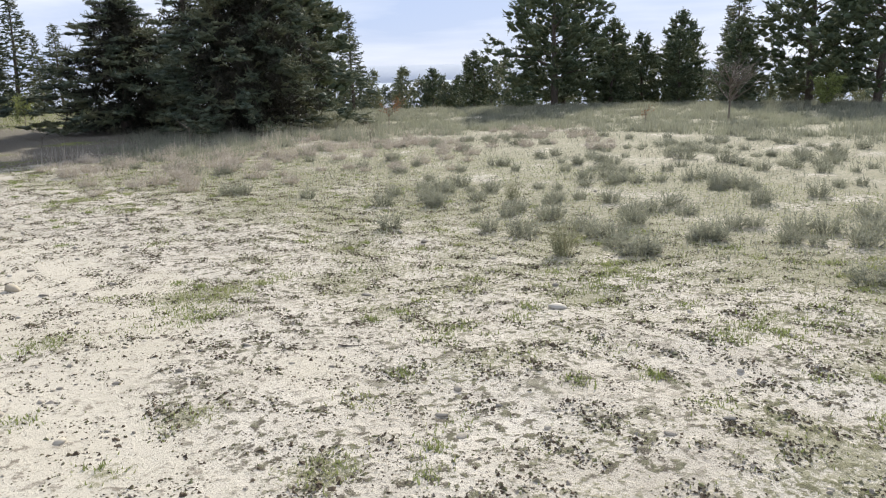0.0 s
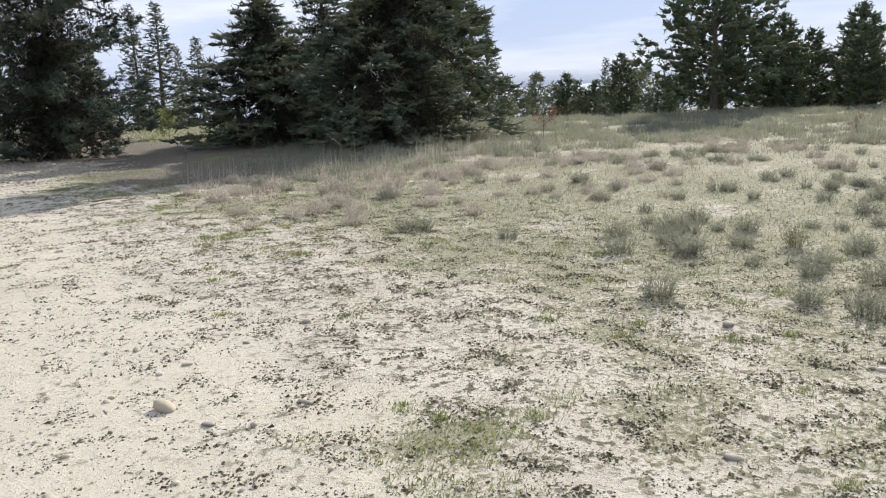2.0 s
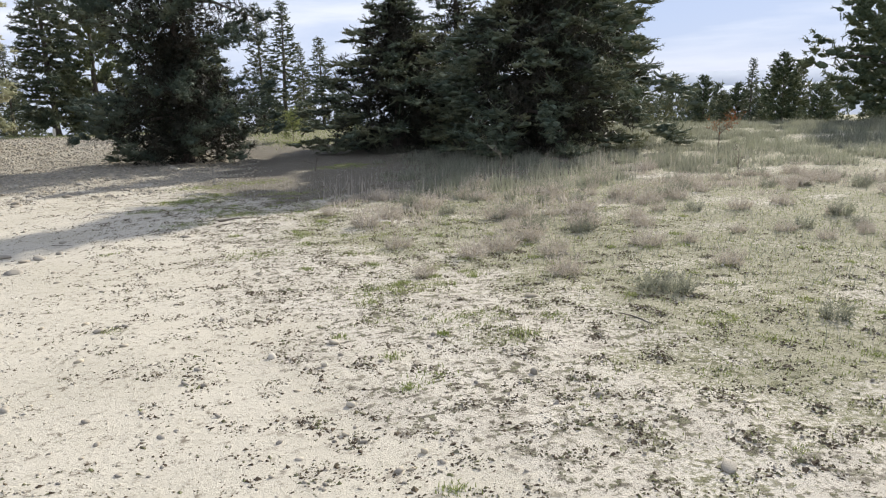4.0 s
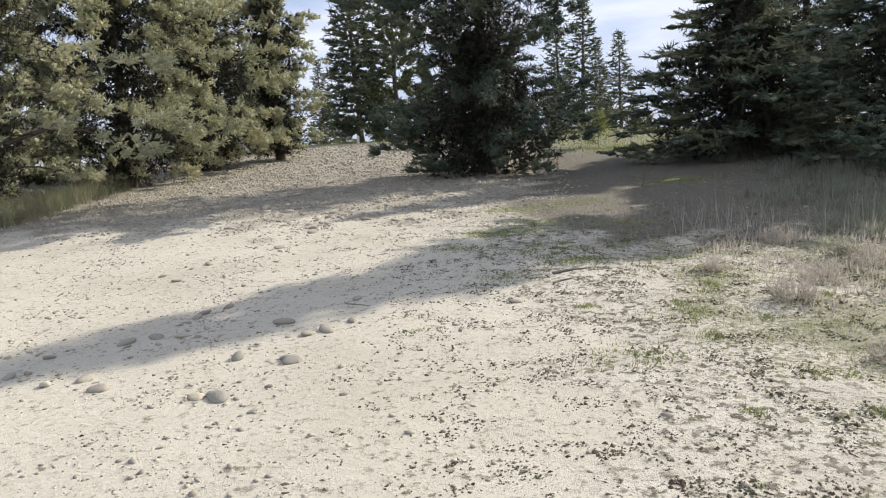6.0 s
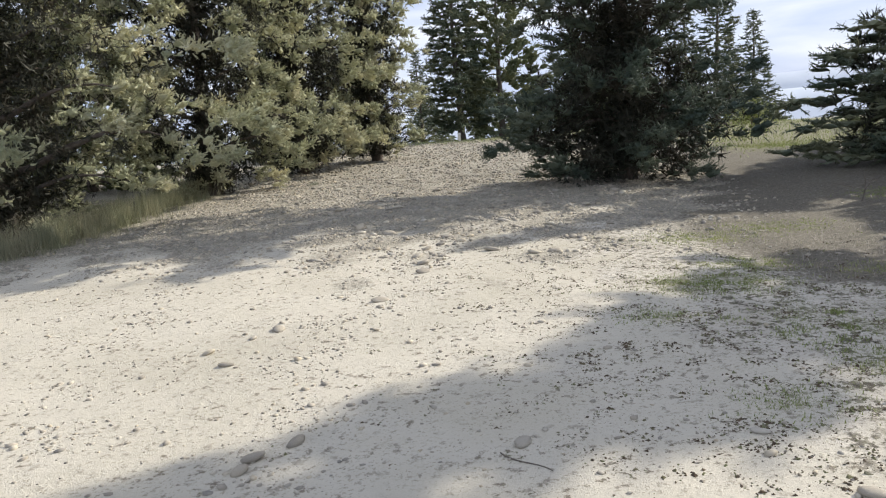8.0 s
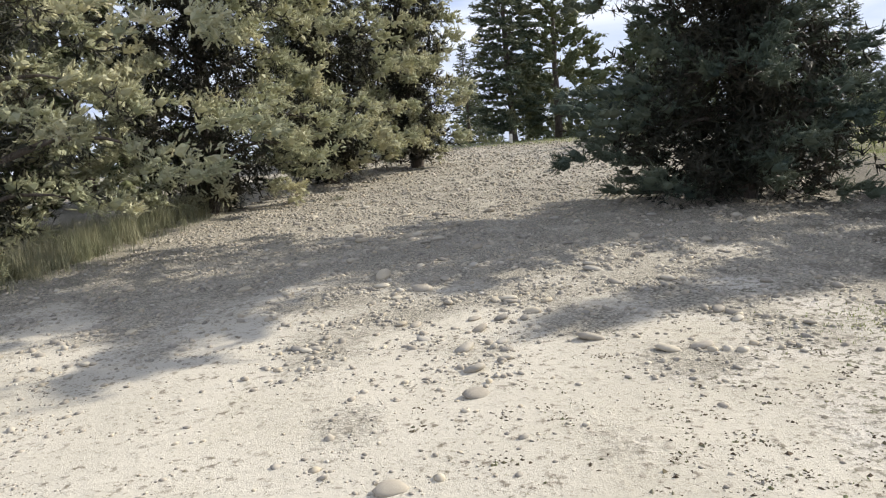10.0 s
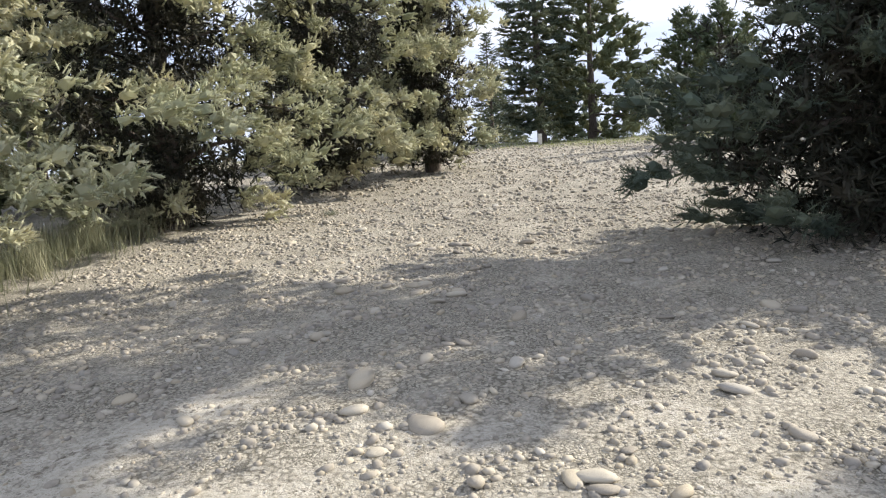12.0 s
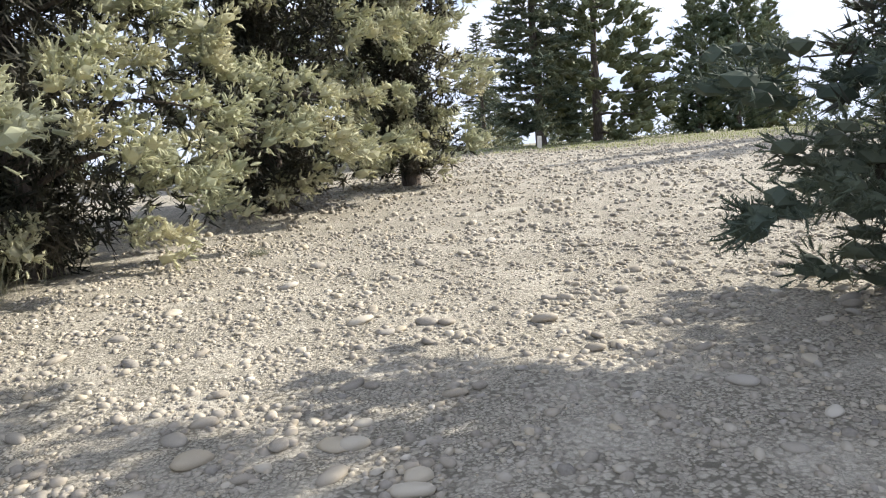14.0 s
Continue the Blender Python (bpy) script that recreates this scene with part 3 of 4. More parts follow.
put(tree("pine", "light green pine with an open, airy crown", M_PINE, 6.7, [(0, 1.6), (0.15, 2.2), (0.6, 2.2), (0.85, 1.3), (1, 0.3)], foot=0.3, branches=95, per=10, clump=0.26, plume=(3, 0.20, 0.015, 16, 0.09, 4),
         rise=0.3, droop=0.05, flat=0.8, trunk_r=0.2, limbs=24, seed=43, seen=7, core=8), 13.3, 27.2)
# unseen extra cedar, added so that its shadow darkens the ground between the trees
put(tree("cedar", "cedar added out of sight behind the others to shade the ground", M_CEDAR, 7.0, scaled(SHELF, 2.9), foot=0.25, branches=95, per=9, plume=(3, 0.30, 0.025, 10, 0.11, 4),
         trunk_r=0.2, limbs=16, seed=44, seen=9, core=6, **shelf), 10.4, 30.6)

# trees along the brow
far = dict(seen=30, core=0, group="trees on the brow")
fir = tree("fir", "dark narrow fir with layered branches", M_CEDAR, 6.0, [(0, 1.3), (0.1, 1.45), (0.5, 0.9), (0.8, 0.4), (1, 0.03)], foot=0.15, branches=140, per=5, clump=0.12, plume=(2, 0.26, 0.022, 9, 0.11, 4),
           rise=0.05, droop=0.22, flat=0.35, body=0.75, trunk_r=0.12, limbs=12, seed=51, gap=0.3, hollow=0.12, **far)
spire = tree("fir", "slim dark fir with a pointed top", M_CEDAR, 6.0, [(0, 0.9), (0.1, 1.0), (0.5, 0.62), (0.8, 0.3), (1, 0.03)], foot=0.15, branches=130, per=5, clump=0.10, plume=(2, 0.24, 0.022, 9, 0.10, 4),
             rise=0.05, droop=0.2, flat=0.35, body=0.75, trunk_r=0.10, limbs=12, seed=54, gap=0.3, hollow=0.12, **far)
pine = tree("pine", "dark round-headed pine with open branches and a bare lower trunk", M_PINE, 7.0, [(0, 0.3), (0.05, 1.3), (0.2, 2.7), (0.55, 2.6), (0.85, 1.5), (1, 0.25)], foot=0.45, branches=100, per=9, clump=0.29, plume=(2, 0.24, 0.025, 11, 0.14, 4),
            rise=0.3, droop=0.05, flat=0.7, body=0.45, trunk_r=0.17, limbs=18, seed=52, hollow=0.2, **far)
young = tree("pine", "young bushy pine, green to the ground", M_PINE, 5.0, [(0, 0.9), (0.15, 1.25), (0.5, 1.15), (0.8, 0.6), (1, 0.08)], foot=0.15, branches=90, per=7, clump=0.22, plume=(2, 0.22, 0.025, 10, 0.12, 4),
             rise=0.45, droop=0.05, flat=0.8, body=0.5, trunk_r=0.11, limbs=12, seed=55, hollow=0.15, **far)
column = tree("fir", "tall dark fir with a pale bare stem at its foot", M_CEDAR, 9.5, scaled([(0, 0.4), (0.06, 0.8), (0.2, 1.0), (0.5, 0.85), (0.8, 0.45), (1, 0.03)], 1.5), foot=0.6, branches=190, per=9, clump=0.16, plume=(3, 0.24, 0.022, 9, 0.10, 4),
              rise=0.12, droop=0.2, flat=0.4, trunk_r=0.17, limbs=30, seed=53, hollow=0.12, **far)
cone = tree("cypress", "broad conical green cypress, dense to the ground", M_CYPRESS_SHADED, 9.0, scaled([(0, 0.95), (0.08, 1.0), (0.4, 0.72), (0.7, 0.38), (1, 0.04)], 2.4), foot=0.15, branches=125, per=9, clump=0.23, plume=(3, 0.24, 0.028, 9, 0.10, 4),
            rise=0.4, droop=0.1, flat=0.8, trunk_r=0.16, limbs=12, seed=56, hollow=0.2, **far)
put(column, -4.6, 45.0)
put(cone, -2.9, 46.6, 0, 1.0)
put(fir, -6.9, 47.6, 0, 0.75)
put(spire, 4.9, 43.0, 0, 1.0)
put(pine, 25.8, 25.1)
put(young, 29.3, 24.6, 20, 0.85)
for kind, x, y, turn, size in (
        (spire, 7.8, 48.2, 40, 0.85), (fir, 8.8, 47.8, 70, 0.98), (fir, 5.8, 41.5, 200, 1.0), (fir, 20.6, 35.0, 10, 0.92),
        (young, 33.2, 25.8, 120, 0.85), (young, 34.6, 24.3, 200, 1.06), (fir, 32.5, 19.8, 300, 0.95), (spire, 33.4, 20.9, 20, 0.8),
        (pine, 31.3, 15.7, 90, 1.0), (pine, 30.4, 12.6, 200, 0.98), (young, 29.0, 17.6, 10, 0.7), (pine, 28.0, 26.6, 140, 0.78), (young, 24.6, 29.6, 60, 0.6), (young, 31.4, 26.2, 60, 0.75), (young, 30.6, 21.6, 160, 0.7)):
    again(kind, x, y, turn, size)
for kind, x, y, turn, size in (
        (fir, 32.6, 48.0, 30, 0.85), (young, 34.6, 46.6, 80, 1.0), (spire, 32.8, 40.3, 140, 0.86), (pine, 35.5, 40.7, 60, 0.66), (young, 34.0, 42.6, 250, 0.8),
        (fir, 33.6, 53.0, 0, 0.6), (young, 37.2, 50.0, 0, 0.66), (fir, 39.2, 48.5, 60, 0.6), (young, 34.4, 36.7, 10, 0.68), (spire, 31.0, 50.0, 60, 0.7),
        (young, 0.6, 48.2, 0, 0.95), (young, 1.9, 48.6, 90, 1.0), (cone, 3.3, 50.5, 80, 0.55),
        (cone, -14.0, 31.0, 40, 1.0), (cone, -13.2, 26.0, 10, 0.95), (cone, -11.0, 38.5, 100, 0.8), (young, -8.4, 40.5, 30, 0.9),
        (fir, 15.5, 40.0, 30, 1.1)):
    again(kind, x, y, turn, size)


def treeline(label, places, seed):
    """A far line of small conifers, joined: cones of coarse sprays."""
    rng = np.random.RandomState(seed)
    sheets = []
    for x, y, height, r in places:
        n = 90
        u = rng.uniform(0, 1, n) ** 1.4
        a = rng.uniform(0, 6.28, n)
        d = r * (1 - u) ** 0.8 * np.sqrt(rng.uniform(0.2, 1, n)) * (1 + 0.3 * np.sin(3 * a + height))
        c = np.stack([x + np.cos(a) * d, y + np.sin(a) * d, terrain(x, y) + 0.2 + u * height], -1)
        axis = unit(np.stack([np.cos(a), np.sin(a), 0.3 + 0 * a], -1))
        sheets.append(sprays(c, axis, np.full(n, 0.16), 4, 0.25, 4, 0.30, 0.05, rng, 0.6, 0.8)[0])
    v = np.concatenate(sheets)
    tagged(new("far_trees", mesh_np("far_trees", v, np.arange(len(v)).reshape(-1, 3), M_CEDAR)), label, "trees", kind="stuff")


r = np.random.RandomState(58)
places = []
for k in range(64):
    az, d = radians(26 + 52 * (k + r.uniform(0, 1)) / 64), r.uniform(50, 66)
    places.append((d * math.sin(az), d * math.cos(az), r.uniform(2.6, 4.6), r.uniform(0.8, 1.5)))
treeline("dark line of small conifers below the brow", places, 59)
places = []
for k in range(34):
    az, d = radians(-32 + 56 * (k + r.uniform(0, 1)) / 34), r.uniform(56, 76)
    places.append((d * math.sin(az), d * math.cos(az), r.uniform(2.2, 4.2), r.uniform(0.9, 1.6)))
treeline("scattered small conifers down the slope", places, 60)


# ---- loose stones, crumbs and plants ----
def scatter(n, box, weight, seed):
    """n places in a box of the plan, thinned by a weight between 0 and 1."""
    rng = np.random.RandomState(seed)
    xs, ys, have = [], [], 0
    for _ in range(60):
        x, y = rng.uniform(box[0], box[1], 4 * n), rng.uniform(box[2], box[3], 4 * n)
        keep = rng.uniform(0, 1, 4 * n) < weight(x, y)
        xs.append(x[keep])
        ys.append(y[keep])
        have += keep.sum()
        if have >= n:
            break
    return np.concatenate(xs)[:n], np.concatenate(ys)[:n], rng


def lumps(x, y, size, rng, flat=(0.35, 0.75), level=1, rough=0.16, sink=0.25):
    """Many rounded pebbles (level 0: angular crumbs) joined into one sheet of corners and faces."""
    v0, f0 = ball(level) if level else (np.array([(1, 0, 0), (-1, 0, 0), (0, 1, 0), (0, -1, 0), (0, 0, 1), (0, 0, -1.0)]), np.array([(0, 2, 4), (2, 1, 4), (1, 3, 4), (3, 0, 4), (2, 0, 5), (1, 2, 5), (3, 1, 5), (0, 3, 5)]))
    if level == 1:
        f0 = f0[v0[f0].mean(1)[:, 2] > -0.55]
    n = len(x)
    v = np.tile(v0, (n, 1, 1)) * (1 + rough * rng.uniform(-1, 1, (n, len(v0), 1)))
    squash = rng.uniform(*flat, n)
    v *= np.stack([np.ones(n), rng.uniform(0.6, 0.95, n), squash], -1)[:, None]
    a = rng.uniform(0, 6.28, n)
    c, s = np.cos(a)[:, None], np.sin(a)[:, None]
    w = v * size[:, None, None]
    w = np.stack([w[..., 0] * c - w[..., 1] * s, w[..., 0] * s + w[..., 1] * c, w[..., 2]], -1)
    tilt = rng.normal(0, 0.18, (n, 1))
    w[..., 2] += w[..., 0] * tilt
    w += np.stack([x, y, terrain(x, y) + size * squash * (1 - 2 * sink) * 0.8], -1)[:, None]
    f = f0[None] + (np.arange(n) * len(v0))[:, None, None]
    return w.reshape(-1, 3), f.reshape(-1, 3)


def stuff(name, label, category, v, f, mat, smooth=False):
    return tagged(new(name, mesh_np(name, v, f, mat, smooth)), label, category, kind="stuff")


def gravel_w(x, y):
    s, g, _, _ = covers(x, y)
    return g


def ridge_w(x, y):
    """Stony strips between the wheel ruts of the track."""
    d1 = np.abs(x - np.interp(y, [9, 12.5, 16.5, 19, 23], [-1.2, -1.7, -2.6, -2.3, -2.3]))
    d2 = np.abs(x - np.interp(y, [9, 14.5, 19, 23], [-3.0, -3.6, -5.0, -5.6]))
    s, _, _, _ = covers(x, y)
    return s * (0.2 + 0.9 * np.exp(-(d1 / 0.35) ** 2) + 0.6 * np.exp(-(d2 / 0.4) ** 2)) * np.clip(0.6 + 0.6 * W_PATCH2(x, y), 0, 1)


def mottle(x, y):
    return np.clip(0.55 + 0.5 * W_PATCH2(x, y), 0.12, 1)


x, y, rng = scatter(28000, (-8, 2.5, 18.5, 29.5), lambda x, y: gravel_w(x, y) * mottle(x, y), 61)
v, f = lumps(x, y, np.clip(rng.lognormal(math.log(0.015), 0.55, len(x)), 0.006, 0.045), rng, (0.3, 0.65), 1, 0.2, 0.35)
stuff("pebbles", "rounded grey and buff river pebbles bedded in sand", "pebbles", v, f, M_STONE, True)
x, y, rng = scatter(8000, (-9, 5, 29, 42.5), lambda x, y: gravel_w(x, y) * mottle(x, y), 62)
v, f = lumps(x, y, np.clip(rng.lognormal(math.log(0.028), 0.4, len(x)), 0.015, 0.07), rng)
stuff("pebbles", "pale pebbles strewn over the rise", "pebbles", v, f, M_STONE, True)
x, y, rng = scatter(17000, (-7, 2, 3, 22), ridge_w, 63)
v, f = lumps(x, y, np.clip(rng.lognormal(math.log(0.0075), 0.62, len(x)), 0.003, 0.036), rng, (0.25, 0.55), 1, 0.2, 0.4)
stuff("pebbles", "small stones along the stony strips of the track", "pebbles", v, f, M_STONE, True)
x, y, rng = scatter(1800, (0, 14, 1, 22), lambda x, y: 0.3 + 0.7 * sstep(0, 1, x - track_edge(y)), 64)
v, f = lumps(x, y, np.clip(rng.lognormal(math.log(0.010), 0.5, len(x)), 0.005, 0.032), rng)
stuff("pebbles", "scattered pale pebbles in weedy soil", "pebbles", v, f, M_STONE, True)


# dark crumbs of earth and dead weed on the pale soil
def crumb_w(x, y):
    d = x - track_edge(y)
    zone = sstep(-2.0, 0.2, d) * sstep(6.5, 2.0, d) * sstep(20, 16, y)
    clumps = np.clip(0.34 + 0.45 * W_PATCH2(x, y) + 0.4 * W_SMALL(x, y), 0.03, 1)
    return np.clip(zone * clumps + 0.015, 0, 1)


x, y, rng = scatter(10500, (-2.5, 8, 0.8, 20), crumb_w, 65)
n = rng.randint(2, 15, len(x))
x, y = np.repeat(x, n), np.repeat(y, n)
x, y = x + rng.normal(0, 0.035, len(x)), y + rng.normal(0, 0.035, len(y))
r = np.clip(rng.lognormal(math.log(0.0068), 0.5, len(x)), 0.003, 0.017)
base = np.array([(1, 0, -0.25), (0, 1, -0.25), (-1, 0, -0.25), (0, -1, -0.25), (0, 0, 0.55)])
v = (base[None] + rng.uniform(-0.6, 0.6, (len(x), 5, 3)) * np.array([1, 1, 0.55])) * r[:, None, None] + np.stack([x, y, terrain(x, y)], -1)[:, None]
f = np.array([(0, 1, 4), (1, 2, 4), (2, 3, 4), (3, 0, 4)])[None] + (np.arange(len(x)) * 5)[:, None, None]
v, f = v.reshape(-1, 3), f.reshape(-1, 3)
stuff("earth_crumbs", "dark crumbs of earth and dead weed on pale soil", "earth", v, f, M_CLOD)


x, y, rng = scatter(60000, (-2.5, 6, 1.0, 13), lambda x, y: np.clip((0.25 + 0.75 * sstep(-1.0, 0.6, x - track_edge(y))) * (0.35 + 0.5 * W_SMALL(x, y)), 0.02, 1) * sstep(14, 6, y), 79)
r = np.clip(rng.lognormal(math.log(0.0042), 0.4, len(x)), 0.002, 0.009)
v = (base[None] + rng.uniform(-0.6, 0.6, (len(x), 5, 3)) * np.array([1, 1, 0.55])) * r[:, None, None] + np.stack([x, y, terrain(x, y)], -1)[:, None]
f = np.array([(0, 1, 4), (1, 2, 4), (2, 3, 4), (3, 0, 4)])[None] + (np.arange(len(x)) * 5)[:, None, None]
stuff("earth_crumbs", "fine grit and crumbs of earth strewn on sand", "earth", v.reshape(-1, 3), f.reshape(-1, 3), M_CLOD)


def blades(x, y, length, width, rng, lean=0.5, z0=None):
    """Narrow grass blades, one triangle each, standing and leaning at random."""
    n = len(x)
    a = rng.uniform(0, 6.28, n)
    w = np.abs(rng.normal(0, lean, n))
    tip = np.stack([np.cos(a) * np.sin(w), np.sin(a) * np.sin(w), np.cos(w)], -1) * length[:, None]
    b = rng.uniform(0, 6.28, n)
    side = np.stack([np.cos(b), np.sin(b), 0 * b], -1) * (width if np.ndim(width) == 0 else width[:, None])
    p = np.stack([x, y, terrain(x, y) - 0.004], -1)
    v = np.stack([p + side, p - side, p + tip], 1).reshape(-1, 3)
    return v, np.arange(len(v)).reshape(-1, 3)


def green_w(x, y):
    g = covers(x, y)[2]
    return np.clip(1.6 * (g - 0.14), 0, 1)


x, y, rng = scatter(85000, (-1, 9, 0.8, 22), green_w, 66)
v, f = blades(x, y, rng.uniform(0.010, 0.036, len(x)), rng.uniform(0.0025, 0.005, len(x)), rng, 1.1)
stuff("low_weeds", "patches of low green weeds and moss", "weeds", v, f, M_GREEN)
px, py, pr, pk = np.array(PATCHES).T
rng = np.random.RandomState(69)
pick = rng.choice(len(px), 60000, p=pk * pr ** 2 / (pk * pr ** 2).sum())
x, y = px[pick] + rng.normal(0, 0.55, 60000) * pr[pick], py[pick] + rng.normal(0, 0.38, 60000) * pr[pick]
keep = W_PATCH2(3 * x, 3 * y) > -0.35
x, y = x[keep], y[keep]
v, f = blades(x, y, rng.uniform(0.010, 0.034, len(x)), rng.uniform(0.003, 0.006, len(x)), rng, 1.2)
stuff("low_weeds", "bright green cushions of low weeds", "weeds", v, f, M_GREEN)
cx, cy, rng = scatter(230, (0.2, 6, 1, 17), lambda x, y: sstep(-0.3, 1.0, x - track_edge(y)), 77)
n = rng.randint(60, 190, len(cx))
x, y = np.repeat(cx, n), np.repeat(cy, n)
spread = np.repeat(rng.uniform(0.025, 0.075, len(cx)), n)
x, y = x + rng.normal(0, 1, len(x)) * spread, y + rng.normal(0, 1, len(x)) * spread
v, f = blades(x, y, rng.uniform(0.012, 0.036, len(x)), rng.uniform(0.003, 0.006, len(x)), rng, 1.1)
stuff("low_weeds", "small green rosettes dotted over pale soil", "weeds", v, f, M_GREEN)
x, y, rng = scatter(65000, (3, 26, -2, 33), lambda x, y: sstep(0, 2, x - field_edge(y)) * np.clip(0.5 + 0.5 * W_PATCH(x, y), 0.1, 1), 67)
v, f = blades(x, y, rng.uniform(0.03, 0.10, len(x)), rng.uniform(0.004, 0.009, len(x)), rng, 0.7)
stuff("low_weeds", "thin grey-green undergrowth between the tussocks", "weeds", v, f, M_THYME)
x, y, rng = scatter(14000, (-14, 14, 28, 45), lambda x, y: covers(x, y)[2], 68)
v, f = blades(x, y, rng.uniform(0.05, 0.14, len(x)), rng.uniform(0.006, 0.012, len(x)), rng, 0.6)
stuff("low_weeds", "short meadow grass on the brow", "grass", v, f, M_GREEN)


# ---- tussocks ----
def tussock_shape(stems, height, radius, leaf, rng, upright=0.5):
    """A dome of thin stems with short leaves along them."""
    a, r = rng.uniform(0, 6.28, stems), radius * np.sqrt(rng.uniform(0, 1, stems))
    base = np.stack([np.cos(a) * r * 0.45, np.sin(a) * r * 0.45, np.full(stems, -0.02)], -1)
    out = np.stack([np.cos(a) * r, np.sin(a) * r, np.zeros(stems)], -1) / radius
    way = unit(out * (1 - upright) * 1.3 + np.array([0, 0, 1.0]) + 0.22 * rng.normal(size=(stems, 3)))
    ll = height * rng.uniform(0.55, 1.1, (stems, 1)) * (1 - 0.35 * (r / radius)[:, None] ** 2)
    side = unit(np.cross(way, rng.normal(size=(stems, 3)))) * 0.0022
    v = [np.stack([base + side, base - side, base + way * ll], 1).reshape(-1, 3)]
    u = rng.uniform(0.25, 1, (stems, leaf, 1))
    p = base[:, None] + way[:, None] * ll[:, None] * u
    d = unit(way[:, None] * 0.9 + 0.7 * rng.normal(size=(stems, leaf, 3)))
    s = unit(np.cross(d, rng.normal(size=(stems, leaf, 3)))) * 0.0042
    k = 0.028 * rng.uniform(0.6, 1.4, (stems, leaf, 1))
    v.append(np.stack([p + s, p - s, p + d * k], 2).reshape(-1, 3))
    v = np.concatenate(v)
    return v, np.arange(len(v)).reshape(-1, 3)


rng = np.random.RandomState(70)
GREY = [mesh_np("tussock", *tussock_shape(95, 0.22, 0.185, 7, rng, u), M_THYME) for u in (0.3, 0.45, 0.6, 0.5)]
TALL = [mesh_np("tussock", *tussock_shape(110, 0.36, 0.17, 7, rng, 0.75), M_RUSH)]
DRY = [mesh_np("tussock", *tussock_shape(110, 0.24, 0.26, 7, rng, u), M_STRAW) for u in (0.35, 0.5)]


def place(mesh, name, label, category, group, x, y, size, turn, tall=1.0):
    ob = tagged(new(name, mesh), label, category, group)
    ob.matrix_basis = Matrix.LocRotScale((x, y, float(terrain(x, y))), Euler((0, 0, turn)), (size, size, size * tall))
    return ob


GREY_LABEL, DRY_LABEL = "grey-green woody tussock growing in stony soil", "dry pinkish-brown tuft of fine dead grass"
spots = [(3.96, 6.11, 1.0), (4.74, 5.5, 0.9), (4.83, 5.1, 1.2), (4.91, 3.78, 1.3), (5.6, 5.48, 1.25), (5.19, 6.99, 1.2), (4.72, 7.39, 1.1), (8.39, 5.23, 1.2), (7.61, 4.25, 1.1), (6.46, 3.24, 1.1), (6.29, 2.59, 1.2),
         (3.67, 9.65, 1.0), (4.27, 8.5, 0.8), (5.76, 3.62, 1.0), (6.36, 3.8, 0.9), (10.76, 7.43, 1.5), (10.8, 6.67, 1.4), (6.69, 5.58, 1.0), (7.0, 4.95, 1.0), (5.4, 5.93, 0.8), (5.2, 4.5, 0.9)]
for x, y, size in spots:
    place(GREY[rng.randint(4)], "tussock", GREY_LABEL, "shrub", "tussocks in the field", x, y, size, rng.uniform(0, 6.28))
place(TALL[0], "tussock", "upright dark green tuft of coarse grass", "grass", "tussocks in the field", 4.45, 4.2, 1.05, 1.0)
place(TALL[0], "tussock", "upright dark green tuft of coarse grass", "grass", "tussocks in the field", 6.1, 6.6, 0.8, 2.0)
dry_spots = [(4.71, 12.37, 1.3), (4.11, 13.41, 1.2), (2.43, 13.57, 1.1), (2.46, 12.32, 0.8), (2.98, 11.53, 1.0), (2.28, 10.94, 0.6), (3.38, 10.47, 1.0), (3.78, 11.98, 1.2), (3.33, 11.66, 1.1), (8.57, 16.56, 1.1), (5.56, 14.64, 1.2), (3.19, 15.6, 1.0),
             (2.9, 14.1, 1.1), (3.6, 14.6, 1.2), (4.4, 15.2, 1.1), (5.2, 13.2, 1.1), (6.2, 13.8, 1.2), (6.8, 15.4, 1.2), (4.9, 16.0, 1.1), (2.2, 14.6, 0.7), (7.6, 14.2, 1.1)]
for x, y, size in dry_spots:
    place(DRY[rng.randint(2)], "tussock", DRY_LABEL, "grass", "dry tufts at the field's edge", x, y, size, rng.uniform(0, 6.28))


place(GREY[1], "tussock", "low grey-green plant at the edge of the gravel", "shrub", "tussocks in the field", -6.5, 28.6, 0.9, 0.4, 0.6)


def field_w(x, y):
    return sstep(0.2, 2.2, x - field_edge(y)) * np.clip(0.55 + 0.45 * W_PATCH(x, y), 0.08, 1)


x, y, r2 = scatter(350, (3, 14.5, 0.5, 15), field_w, 71)
for px, py in zip(x, y):
    dry = py > 9.5 and r2.uniform() < 0.5
    place((DRY if dry else GREY)[r2.randint(2 if dry else 4)], "tussock", DRY_LABEL if dry else GREY_LABEL, "grass" if dry else "shrub", "dry tufts at the field's edge" if dry else "tussocks in the field",
          px, py, r2.uniform(0.5, 1.1), r2.uniform(0, 6.28), r2.uniform(0.8, 1.1))


def far_tussocks(n, box, weight, mat, label, seed, height=0.28, radius=0.24, stems=50):
    x, y, rng = scatter(n, box, weight, seed)
    x, y = np.repeat(x, stems), np.repeat(y, stems)
    k = np.repeat(rng.uniform(0.6, 1.25, n), stems)
    a, r = rng.uniform(0, 6.28, len(x)), np.sqrt(rng.uniform(0, 1, len(x))) * radius * k
    ll = height * k * rng.uniform(0.5, 1.1, len(x)) * (1 - 0.5 * (r / radius / k) ** 2)
    v, f = blades(x + np.cos(a) * r, y + np.sin(a) * r, ll, rng.uniform(0.005, 0.011, len(x)), rng, 0.45)
    stuff("tussocks", label, "shrubs", v, f, mat)


